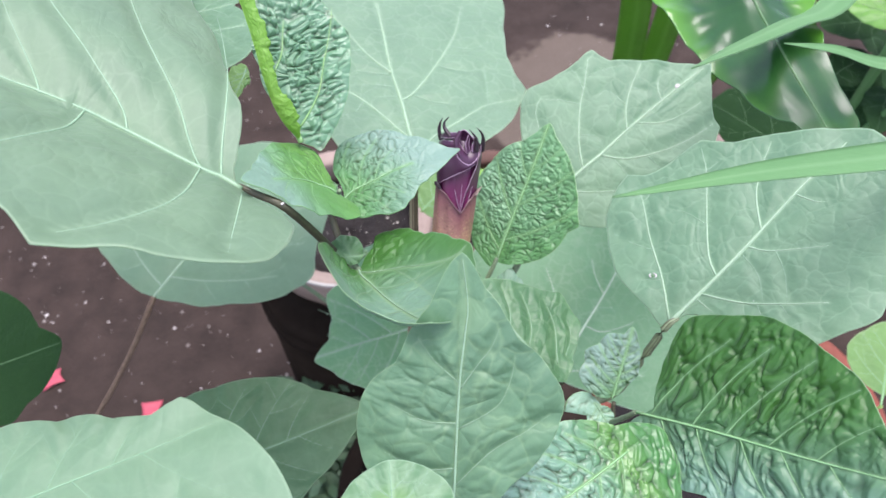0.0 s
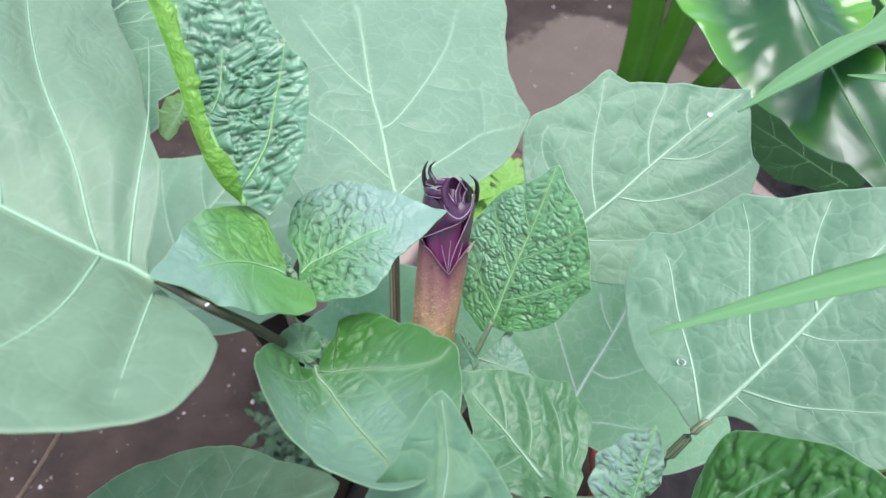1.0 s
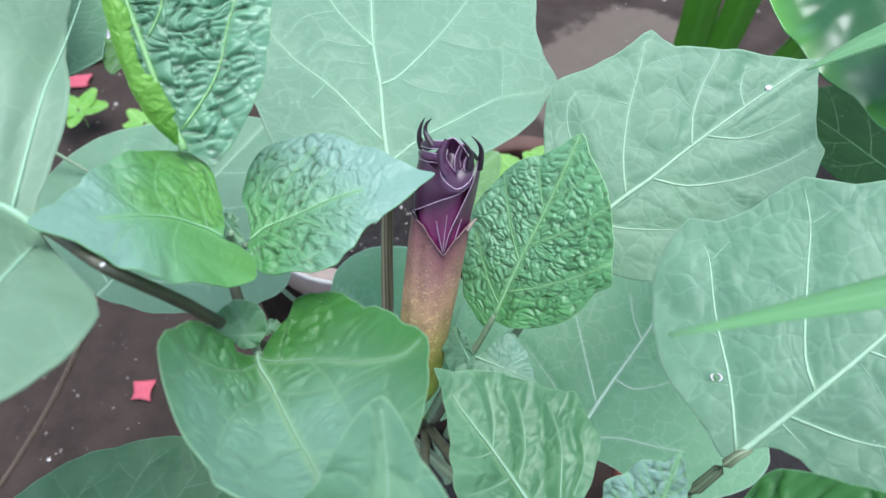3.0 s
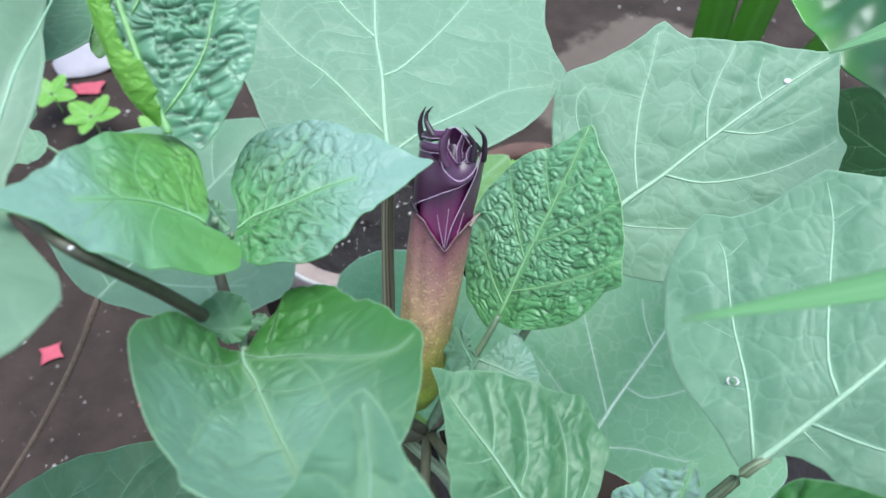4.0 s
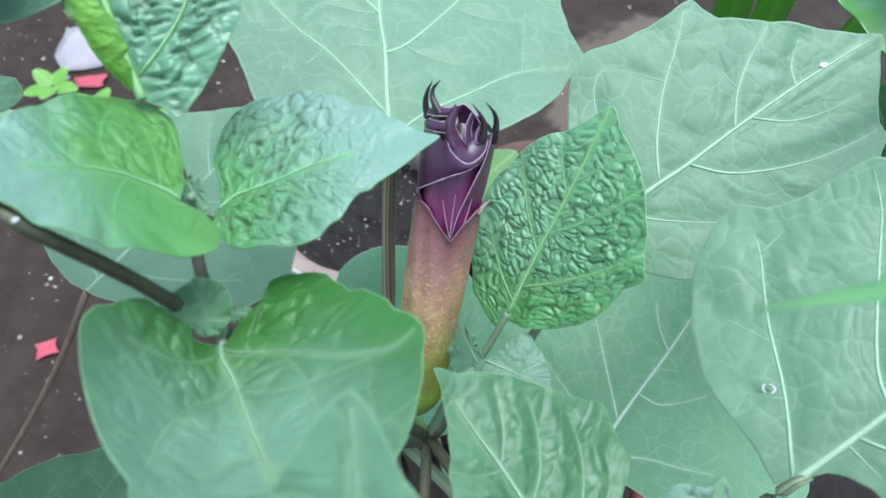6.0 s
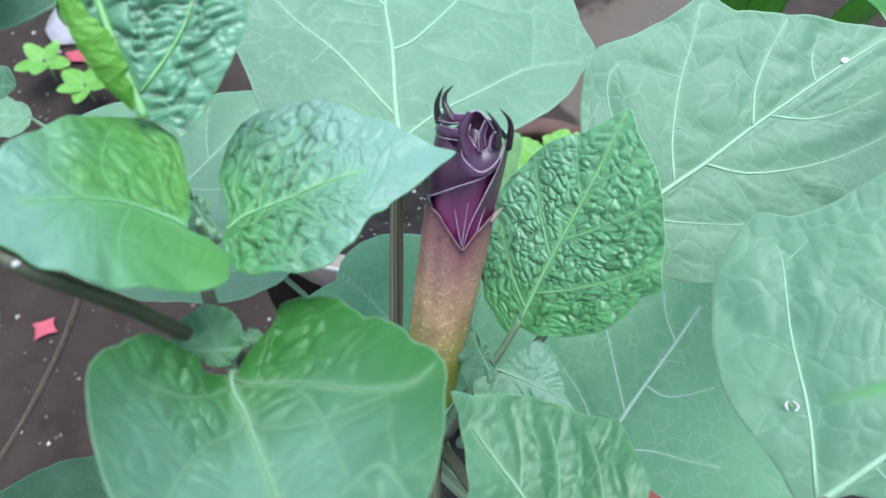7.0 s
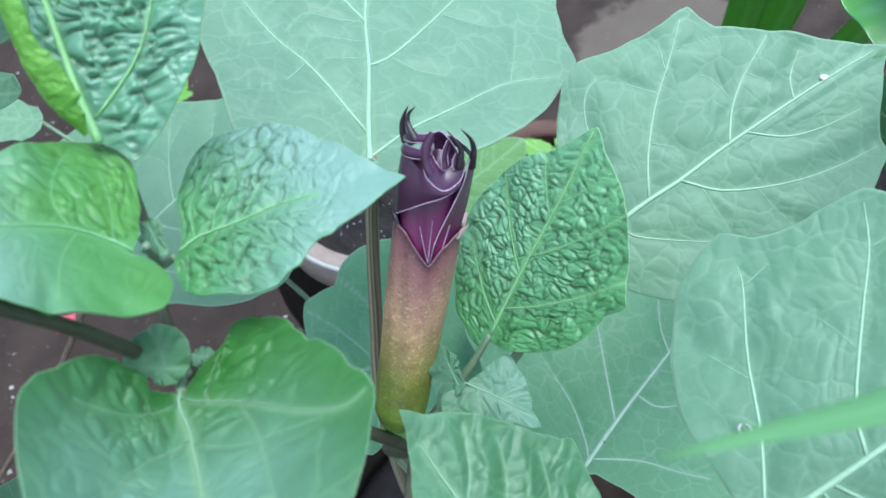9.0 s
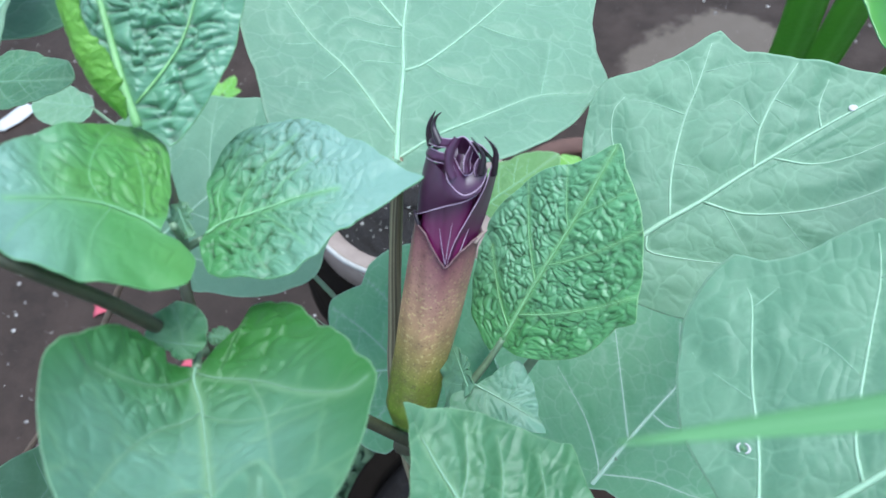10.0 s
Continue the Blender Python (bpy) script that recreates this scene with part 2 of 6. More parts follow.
def blisters(x, y, seed):
    """Puffed cells with creases between them, 0 to about 1."""
    tab = np.random.default_rng(seed).random((64, 64, 2))
    xi, yi = np.floor(x).astype(int), np.floor(y).astype(int)
    near, second = np.full(x.shape, 9.0), np.full(x.shape, 9.0)
    for i in (-1, 0, 1):
        for j in (-1, 0, 1):
            t = tab[(xi + i) % 64, (yi + j) % 64]
            d = np.hypot(xi + i + t[..., 0] - x, yi + j + t[..., 1] - y)
            second = np.minimum(second, np.maximum(near, d))
            near = np.minimum(near, d)
    return np.clip(second - near, 0, 1)


def outline(lobes):
    """Reach of a leaf's edge from its middle, for any angle in degrees: smooth sides between the given points."""
    a = np.array([p[0] for p in lobes], float)
    r = np.array([p[1] for p in lobes], float)
    a3 = np.concatenate([a - 360, a, a + 360])
    r3 = np.tile(r, 3)
    keep = np.concatenate([[True], np.diff(a3) > 0.5])
    a3, r3 = a3[keep], r3[keep]
    d = np.diff(r3) / np.diff(a3)
    m = np.zeros_like(r3)
    same = d[:-1] * d[1:] > 0
    m[1:-1][same] = 2 * d[:-1][same] * d[1:][same] / (d[:-1] + d[1:])[same]

    def reach(deg):
        deg = np.asarray(deg, float) % 360
        i = np.clip(np.searchsorted(a3, deg) - 1, 0, len(a3) - 2)
        h = a3[i + 1] - a3[i]
        t = (deg - a3[i]) / h
        cubic = (2 * t ** 3 - 3 * t ** 2 + 1) * r3[i] + (t ** 3 - 2 * t ** 2 + t) * h * m[i] + (3 * t ** 2 - 2 * t ** 3) * r3[i + 1] + (t ** 3 - t ** 2) * h * m[i + 1]
        return 0.5 * cubic + 0.5 * (r3[i] + t * (r3[i + 1] - r3[i]))

    return reach


def leaf(parent, base, tip, up, lobes, top, under=None, vein_mat=None, veins=6, splay=48.0, start=0.06, bulge=0.0010, wrinkle=0.0, cell=0.005,
         cup=0.0, droop=0.0, fold=(0.0, 0.0), wave=0.0006, rings=46, turns=132, seed=1, young=None, crease=None, label="", rib=0.0011, name="leaf", twist=0.0, swell=0.0, bow=0.0, trough=None, bloom_sheen=None, slant=64.0, stretch=1.7, tone=1.0, paths=None):
    """A leaf blade from base to tip, with its midrib and side veins as raised parts. lobes: (degrees, reach over length) round a point on the midrib."""
    base, tip, up = Vector(base), Vector(tip), Vector(up)
    size = (tip - base).length
    along = (tip - base).normalized()
    side = up.cross(along).normalized()
    up = along.cross(side)
    m = Matrix((along, side, up)).transposed().to_4x4()
    m.translation = base
    reach = outline(lobes)
    heart = 0.4

    def edge(u, v, du, dv):
        """How far a line from (u, v) runs before it leaves the leaf."""
        lo, hi = 0.0, 2.0
        for s in np.linspace(0.02, 1.6, 80):
            x, y = u + du * s - heart, v + dv * s
            if math.hypot(x, y) > reach(math.degrees(math.atan2(y, x))):
                return s
        return 1.0

    rng = np.random.default_rng(seed)
    lines = []
    end = heart + float(reach(0.0))
    mid = lambda u: bow * 4 * u * (1 - u)
    lines.append((np.array([(0.0, 0.0), (0.3, mid(0.3) + 0.004), (0.65, mid(0.65) - 0.003), (end * 0.985, 0.0)]), 1.0))
    if paths:
        lines = [(np.array(p), w) for w, p in paths]
    for k in range(0 if paths else veins):
        for sgn in (1, -1):
            u0 = start + (0.80 - start) * (k + (0.0 if sgn > 0 else 0.32) + rng.uniform(-0.12, 0.12) * (k > 0)) / veins
            u0 = max(u0, 0.0)
            ang = radians(splay * (1.42 - 0.45 * k / veins) + rng.uniform(-4, 4))
            du, dv = math.cos(ang), sgn * math.sin(ang)
            s = edge(u0, mid(u0), du, dv) * rng.uniform(0.80, 0.93)
            bend = 0.20 * s
            pts = [(u0 + du * s * f + bend * f * f * 1.0, mid(u0) + dv * s * f * (1 - 0.06 * f)) for f in (0, 0.3, 0.65, 1.0)]
            lines.append((np.array(pts), 0.62 - 0.25 * k / veins))
            if s > 0.28 and not wrinkle:
                for f, back in ((0.34, -1), (0.55, 1), (0.72, -1), (0.86, 1)):
                    p0 = np.array([u0 + du * s * f + bend * f * f, mid(u0) + dv * s * f * (1 - 0.06 * f)])
                    a2 = math.atan2(dv, du) + back * sgn * radians(-42)
                    s2 = min(edge(p0[0], p0[1], math.cos(a2), math.sin(a2)) * 0.85, rng.uniform(0.10, 0.22) * (1.2 - 0.4 * f))
                    q = p0 + s2 * np.array([math.cos(a2), math.sin(a2)])
                    lines.append((np.array([p0, (p0 + q) / 2 + rng.normal(0, 0.014, 2), q]), 0.24))

    ths = np.linspace(0, 2 * math.pi, turns, endpoint=False)
    for a, _ in lobes:
        j = int(round(a / 360 * turns)) % turns
        ths[j] = radians(a) if j or a < 180 else radians(a - 360)
    rr = reach(np.degrees(ths))
    ring = 3.0 + 2.0 * np.cos(ths), 3.0 + 2.0 * np.sin(ths)
    rr = rr * (1 + 0.012 * (lattice(ring[0] * 2.3, ring[1] * 2.3, seed + 11) - 0.5) + 0.010 * (lattice(ring[0] * 6, ring[1] * 6, seed + 12) - 0.5))
    fr = np.concatenate([[0.0], (np.arange(1, rings) / (rings - 1)) ** 0.85])
    U = heart + fr[:, None] * (rr * np.cos(ths))[None, :]
    V = fr[:, None] * (rr * np.sin(ths))[None, :]
    fine = [(spline(p, 12), w) for p, w in lines]

    def nearest(u, v):
        best = np.full(u.shape, 9.0)
        weight = np.zeros(u.shape)
        for p, w in fine:
            for a, b in zip(p[:-1], p[1:]):
                d = b - a
                t = np.clip(((u - a[0]) * d[0] + (v - a[1]) * d[1]) / (d @ d), 0, 1)
                dist = np.hypot(u - a[0] - t * d[0], v - a[1] - t * d[1]) * (1.0 + 0.5 * (w < 0.5))
                weight = np.where(dist < best, w, weight)
                best = np.minimum(best, dist)
        return best * size, weight

    def grain(u, v):
        """Coordinates drawn out along the side veins: cells long outwards, narrow across."""
        x, y = u * size / cell, np.abs(v - mid(u)) * size / cell
        c, s = math.cos(radians(slant)), math.sin(radians(slant))
        a, b = (x * c + y * s) / stretch, -x * s + y * c
        far = 23.0 * (v > mid(u))
        a = a + 0.9 * lattice(x * 0.45 + far, y * 0.45, seed + 3)
        b = b + 1.5 * lattice(x * 0.4 + 9, y * 0.4 + far, seed + 4)
        return a + far + 20, b + 40

    def puffs(u, v):
        a, b = grain(u, v)
        big = np.minimum(1.0, 1.5 * np.abs(lattice(a, b, seed) + lattice(0.77 * a + 0.64 * b + 7, 0.77 * b - 0.64 * a + 43, seed + 5) - 1)) ** 0.55
        fine = np.minimum(1.0, 1.5 * np.abs(lattice(a * 2.1 + 5, b * 1.9 + 2, seed + 1) + lattice(1.4 * a + 1.5 * b, 1.4 * b - 1.5 * a + 70, seed + 6) - 1)) ** 0.6
        cells = np.minimum(1.0, 2.6 * blisters(a * 0.85, b * 0.72, seed + 8)) ** 0.6
        return 0.50 * big + 0.24 * fine + 0.40 * cells

    def height(u, v, relief=True, dist=None):
        h = size * (droop * u * (1 - u) + cup * v * v) + np.where(v > 0, fold[0], fold[1]) * np.abs(v) ** 1.5 * np.maximum(0, 1 - u) * size + twist * u * v * size
        rim = np.hypot(u - heart, v) / np.maximum(reach(np.degrees(np.arctan2(v, u - heart))), 1e-6)
        h = h + wave * np.sin(9 * np.arctan2(v, u - heart) + seed) * rim ** 3 + 0.5 * wave * np.sin(17 * np.arctan2(v, u - heart) + 2.1 * seed) * rim ** 3
        if trough:
            h = h + np.where(v > 0, trough[0], trough[1]) * (1 - np.exp(-(v / 0.15) ** 2))
        if swell:
            h = h + swell * (1.0 * lattice(u * size / 0.09 + 3, v * size / 0.028 + 5, seed) + 0.25 * lattice(u * size / 0.03 + 3, v * size / 0.014 + 5, seed + 1))
        if relief:
            h = h + bulge * (1 - np.exp(-(dist / 0.006) ** 2)) * (0.6 + 0.8 * lattice(u * size * 90 + 7, v * size * 90 + 3, seed))
            if wrinkle:
                soft = 0.12 + 0.88 * (1 - np.exp(-(dist / 0.0022) ** 2))
                h = h + wrinkle * soft * (1 - 0.8 * np.clip(rim, 0, 1) ** 8) * (1.0 if crease is None else np.clip(crease(u, v), 0, 1)) * (puffs(u, v) - 0.5)
        return h

    dist, weight = nearest(U, V)
    H = height(U, V, True, dist)
    top_v = np.stack([U * size, V * size, H], -1)
    top_pts = np.vstack([top_v[0, :1], top_v[1:].reshape(-1, 3)])
    thick = 0.00045
    count = len(top_pts)
    low = top_pts.copy()
    low[:, 2] -= thick
    faces, slots = [], []
    for bottom in (0, 1):
        o = bottom * count
        for j in range(turns):
            k = (j + 1) % turns
            f = (o, o + 1 + j, o + 1 + k)
            faces.append(f[::-1] if bottom else f)
        for i in range(rings - 2):
            r0, r1 = o + 1 + i * turns, o + 1 + (i + 1) * turns
            for j in range(turns):
                k = (j + 1) % turns
                f = (r0 + j, r1 + j, r1 + k, r0 + k)
                faces.append(f[::-1] if bottom else f)
        slots += [bottom] * (turns + (rings - 2) * turns)
    r1 = 1 + (rings - 2) * turns
    for j in range(turns):
        k = (j + 1) % turns
        faces.append((r1 + j, count + r1 + j, count + r1 + k, r1 + k))
    slots += [0] * turns
    me = mesh_of("blade", np.vstack([top_pts, low]), faces)
    me.polygons.foreach_set("material_index", slots)
    flat = np.zeros((count * 2, 3))
    flat[:, :2] = np.vstack([top_pts, top_pts])[:, :2] + seed * 0.37
    me.attributes.new("flat", "FLOAT_VECTOR", "POINT").data.foreach_set("vector", flat.ravel())
    width = 0.0007 * (0.5 + weight)
    vein = tone * np.exp(-(dist / width) ** 2) * (0.15 + 0.55 * weight)
    rimline = np.zeros_like(vein)
    rimline[-1] = 0.75
    vein = np.maximum(vein, rimline)
    vein = np.concatenate([vein[0, :1], vein[1:].ravel()])
    me.attributes.new("vein", "FLOAT", "POINT").data.foreach_set("value", np.concatenate([vein, vein]))
    tender = np.zeros_like(U) if young is None else np.clip(young(U, V, lattice(U * 5, V * 5, seed + 9)), 0, 1)
    rough = np.ones_like(U) if crease is None else np.clip(crease(U, V), 0, 1)
    rough = np.concatenate([rough[0, :1], rough[1:].ravel()])
    me.attributes.new("crease", "FLOAT", "POINT").data.foreach_set("value", np.concatenate([rough, rough]))
    ga, gb = grain(U, V)
    cells = np.stack([ga, gb, np.zeros_like(ga)], -1)
    cells = np.vstack([cells[0, :1], cells[1:].reshape(-1, 3)])
    me.attributes.new("grain", "FLOAT_VECTOR", "POINT").data.foreach_set("vector", np.vstack([cells, cells]).ravel())
    # Where glaucous wax and painted sky sheen lie; puff height steers crease shade.
    wax_sheen = np.zeros_like(U) if bloom_sheen is None else np.clip(bloom_sheen(U, V), 0, 1)
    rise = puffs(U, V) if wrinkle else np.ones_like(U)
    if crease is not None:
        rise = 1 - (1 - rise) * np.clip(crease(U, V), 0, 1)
    for key, field in (("bloom_sheen", wax_sheen), ("puff", rise)):
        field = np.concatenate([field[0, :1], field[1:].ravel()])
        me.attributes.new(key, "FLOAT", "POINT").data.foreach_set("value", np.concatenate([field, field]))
    tender = np.concatenate([tender[0, :1], tender[1:].ravel()])
    me.attributes.new("young", "FLOAT", "POINT").data.foreach_set("value", np.concatenate([tender, tender]))
    blade = part(name, me, (top, under or top), parent, label)
    blade.matrix_local = m
    for i, (p, w) in enumerate(lines):
        line = spline(p, 22 if w > 0.9 else 14 if w > 0.3 else 8)
        d, _ = nearest(line[:, 0], line[:, 1])
        z = height(line[:, 0], line[:, 1], True, d)
        pts = np.stack([line[:, 0] * size, line[:, 1] * size, z + 0.00005 + min(0.22 * wrinkle, 0.0004)], -1)
        r = rib * (w if w > 0.9 else 0.65 * w if wrinkle else 0.8 * w) * np.linspace(1.0, 0.22, len(line)) * (0.55 + 0.45 * min(size / 0.1, 1.4))
        part("midrib" if i == 0 else "side_vein", tube(pts, r, len(pts), 6), (vein_mat or M_VEIN) if w > 0.3 else vein_mat or M_VEIN_FAINT, blade)
    return blade


LEAF = dict(
    L1=dict(base=(-0.0818, 0.1995, 1.0406), tip=(-0.2348, 0.2285, 1.1116), up=(0.449, 0.375, 0.811),
        lobes=[(37.0, 0.372), (78.0, 0.460), (97.5, 0.489), (100.9, 0.521), (104.6, 0.568), (110.6, 0.557), (118.2, 0.546), (130.8, 0.577), (141.2, 0.608), (146.3, 0.616), (154.6, 0.598), (163.5, 0.569), (167.6, 0.530), (170.2, 0.482), (178.5, 0.401), (186.3, 0.375), (197.2, 0.373), (208.3, 0.372), (223.3, 0.387), (236.1, 0.425), (255.8, 0.571), (267.3, 0.728), (283.0, 1.421), (294.0, 1.567), (308.0, 1.301), (331.0, 0.821), (360.0, 0.600)],
        paths=[(1, [(-0.007, 0.012), (0.045, -0.003), (0.096, -0.001), (0.276, -0.023), (0.377, -0.033), (0.483, -0.032), (0.561, -0.028), (0.796, -0.031)]), (0.6, [(0.045, -0.003), (0.101, -0.161), (0.142, -0.315), (0.258, -0.683)]), (0.6, [(0.096, -0.001), (0.2, -0.128), (0.321, -0.259), (0.443, -0.474), (0.562, -0.732)]), (0.6, [(0.276, -0.023), (0.313, -0.076), (0.427, -0.156), (0.564, -0.264), (0.648, -0.381)]), (0.5, [(0.475, -0.027), (0.509, -0.069), (0.607, -0.154), (0.666, -0.217)]), (0.55, [(0.096, -0.001), (0.096, 0.206), (0.152, 0.361), (0.239, 0.483)]), (0.5, [(-0.014, 0.052), (-0.028, 0.247), (-0.037, 0.346)]), (0.5, [(0.377, -0.033), (0.379, 0.126), (0.426, 0.279), (0.47, 0.354)])]),
    L2=dict(base=(-0.047, 0.217, 1.015), tip=(-0.079, 0.192, 1.053), up=(0.565, 0.394, 0.725),
        lobes=[(0.6, 0.57), (7.2, 0.483), (16.1, 0.414), (33.5, 0.357), (54.6, 0.324), (83.3, 0.32), (107.6, 0.355), (127.3, 0.439), (140.9, 0.517), (158.5, 0.522), (170.8, 0.452), (174.6, 0.366), (196.9, 0.462), (212.3, 0.583), (224.2, 0.706), (233.4, 0.745), (243.4, 0.673), (258.7, 0.554), (282.1, 0.437), (314.6, 0.376), (345.9, 0.438)],
        paths=[(1, [(0.036, 0.035), (0.145, -0.04), (0.26, -0.081), (0.415, -0.086), (0.633, -0.049)]), (0.45, [(0.26, -0.081), (0.292, -0.229), (0.235, -0.401), (0.14, -0.546)]), (0.45, [(0.102, -0.022), (0.058, -0.21), (0.053, -0.426)]), (0.4, [(0.415, -0.086), (0.485, -0.211), (0.452, -0.372)]), (0.4, [(0.233, -0.067), (0.333, 0.084), (0.39, 0.266)]), (0.35, [(0.448, -0.08), (0.589, 0.056), (0.658, 0.163)])]),
    L3=dict(base=(-0.046, 0.226, 0.998), tip=(0.009, 0.253, 1.003), up=(-0.115, 0.043, 0.992),
        lobes=[(8.4, 0.522), (24.2, 0.469), (52.3, 0.476), (68.5, 0.525), (81.8, 0.575), (97.4, 0.602), (111.2, 0.605), (125.1, 0.552), (138.9, 0.493), (157.4, 0.404), (168.5, 0.39), (178.6, 0.407), (191, 0.427), (208.8, 0.447), (225.5, 0.394), (241.9, 0.356), (263.2, 0.332), (280.4, 0.271), (305.7, 0.238), (330.9, 0.286), (345.6, 0.401), (353.6, 0.487), (359.4, 0.586)],
        paths=[(1, [(0.001, 0.006), (0.087, 0.045), (0.242, 0.051), (0.436, 0.073), (0.60, 0.066)]), (0.5, [(0.071, 0.044), (0.075, 0.215), (0.142, 0.4), (0.246, 0.531)]), (0.5, [(0.149, 0.047), (0.202, 0.196), (0.324, 0.354), (0.461, 0.47)]), (0.4, [(0.275, 0.056), (0.377, 0.196), (0.534, 0.294)]), (0.45, [(0.082, 0.027), (0.195, -0.126), (0.246, -0.265)]), (0.4, [(0.242, 0.051), (0.358, -0.086), (0.423, -0.196)])]),
    L5=dict(base=(0.032, 0.256, 0.905), tip=(0.061, 0.311, 0.962), up=(-0.467, -0.505, 0.726),
        lobes=[(7.6, 0.502), (19.3, 0.438), (34.5, 0.413), (53.6, 0.376), (73.1, 0.355), (96, 0.353), (118.4, 0.357), (138.2, 0.399), (152.7, 0.432), (165, 0.452), (176.3, 0.48), (180.1, 0.429), (202.4, 0.413), (218.1, 0.407), (233.9, 0.412), (252.2, 0.408), (263.6, 0.406), (273.5, 0.462), (286.8, 0.426), (306.2, 0.431), (321.7, 0.455), (337.6, 0.482), (350.8, 0.529), (359.4, 0.593)]),
    L6=dict(base=(-0.039, 0.195, 0.987), tip=(-0.006, 0.135, 1.040), up=(0.186, 0.707, 0.682),
        lobes=[(1, 0.618), (30, 0.477), (48, 0.456), (59, 0.443), (79, 0.426), (91, 0.432), (108, 0.405), (135, 0.425), (153, 0.502), (160, 0.537), (168, 0.554), (169, 0.496), (175, 0.436), (179, 0.38), (180, 0.38), (194, 0.336), (196, 0.371), (207, 0.361), (222, 0.341), (249, 0.318), (275, 0.344), (290, 0.341), (311, 0.35), (331, 0.387), (337, 0.459), (350, 0.487)],
        paths=[(1, [(0.0, 0.0), (0.07, 0.002), (0.183, 0.042), (0.447, 0.091), (0.654, 0.112), (0.812, 0.093)]), (0.5, [(0.045, 0.001), (0.122, 0.15), (0.259, 0.267), (0.368, 0.367), (0.375, 0.41)]), (0.4, [(0.188, 0.042), (0.287, -0.06), (0.463, -0.129), (0.626, -0.157)]), (0.35, [(0.058, -0.001), (0.161, -0.095), (0.224, -0.171), (0.282, -0.245)])],
        twigs=[(0.3, [(0.497, 0.097), (0.481, 0.029), (0.564, -0.05)]), (0.3, [(0.122, 0.15), (0.278, 0.201), (0.499, 0.233)]), (0.3, [(0.2, 0.046), (0.27, 0.154), (0.303, 0.246), (0.35, 0.332)])]),
    L7=dict(base=(0.004, 0.088, 0.979), tip=(0.007, 0.160, 1.050), up=(0.017, -0.697, 0.717),
        lobes=[(0, 0.6), (16, 0.415), (51, 0.296), (78, 0.352), (102, 0.378), (126, 0.405), (148, 0.416), (169, 0.457), (197, 0.416), (215, 0.357), (249, 0.37), (277, 0.403), (290, 0.388), (322, 0.357), (349, 0.476)],
        paths=[(1, [(0.0, 0.0), (0.46, -0.005), (0.676, -0.019), (0.803, -0.027), (0.969, -0.003)]), (0.45, [(0.482, -0.008), (0.591, -0.08), (0.646, -0.119), (0.721, -0.147)]), (0.4, [(0.328, -0.009), (0.419, -0.149), (0.529, -0.197), (0.616, -0.208)]), (0.45, [(0.103, -0.005), (0.241, -0.135), (0.322, -0.259), (0.39, -0.35)]), (0.35, [(0.503, -0.01), (0.588, 0.086), (0.672, 0.151)]), (0.4, [(0.35, -0.008), (0.358, 0.122), (0.421, 0.249)]), (0.4, [(0.171, -0.005), (0.168, 0.139), (0.233, 0.267)])]),
    L8=dict(base=(0.057, 0.160, 0.941), tip=(0.012, 0.203, 0.965), up=(0.456, -0.026, 0.889),
        lobes=[(0.9, 0.605), (3.8, 0.517), (15.4, 0.41), (33.6, 0.34), (51.9, 0.326), (75.8, 0.334), (95, 0.296), (156, 0.294), (180, 0.42), (210.5, 0.408), (224.3, 0.45), (238.2, 0.504), (248.4, 0.562), (265.4, 0.563), (275, 0.58), (279.8, 0.53), (292.7, 0.476), (314.2, 0.461), (334.5, 0.488), (352.8, 0.534)],
        paths=[(1, [(0.203, 0.036), (0.367, 0.025), (0.532, 0.015), (0.709, 0.017), (0.848, 0.013)]), (0.5, [(0.107, -0.08), (0.241, -0.246), (0.346, -0.346), (0.496, -0.42)]), (0.5, [(0.346, -0.0), (0.411, -0.12), (0.54, -0.235), (0.663, -0.293)]), (0.45, [(0.532, 0.015), (0.617, -0.083), (0.712, -0.149), (0.785, -0.2)]), (0.4, [(0.377, 0.038), (0.42, 0.177), (0.47, 0.28)]), (0.35, [(0.523, 0.025), (0.562, 0.121), (0.649, 0.209)]), (0.3, [(0.097, -0.2), (0.157, -0.353), (0.265, -0.454)])]),
    L9=dict(base=(0.024, 0.238, 0.902), tip=(0.058, 0.228, 0.898), up=(0.088, -0.183, 0.979),
        lobes=[(7.4, 0.340), (43.0, 0.310), (79.2, 0.363), (101.4, 0.454), (114.5, 0.398), (146.9, 0.314), (186.1, 0.363), (203.1, 0.575), (219.0, 0.586), (230.0, 0.471), (261.5, 0.254), (326.3, 0.282), (350.9, 0.494)]),
    L10=dict(base=(0.112, 0.190, 0.942), tip=(0.232, 0.254, 1.007), up=(-0.404, -0.171, 0.899),
        lobes=[(0, 0.6), (7.8, 0.533), (14.6, 0.537), (27.6, 0.489), (42.8, 0.452), (55.5, 0.44), (65.3, 0.438), (73.7, 0.467), (77.9, 0.492), (91.6, 0.482), (99.2, 0.495), (104, 0.521), (107.5, 0.575), (112.3, 0.576), (119.3, 0.568), (126.6, 0.557), (134.8, 0.531), (146.1, 0.504), (153.4, 0.48), (160.6, 0.447), (170.2, 0.423), (178.1, 0.421), (181.5, 0.33), (185.9, 0.305), (193.5, 0.288), (203.5, 0.292), (225, 0.315), (247, 0.33), (260.5, 0.331), (271.2, 0.344), (287.1, 0.378), (299.3, 0.365), (333, 0.412)],
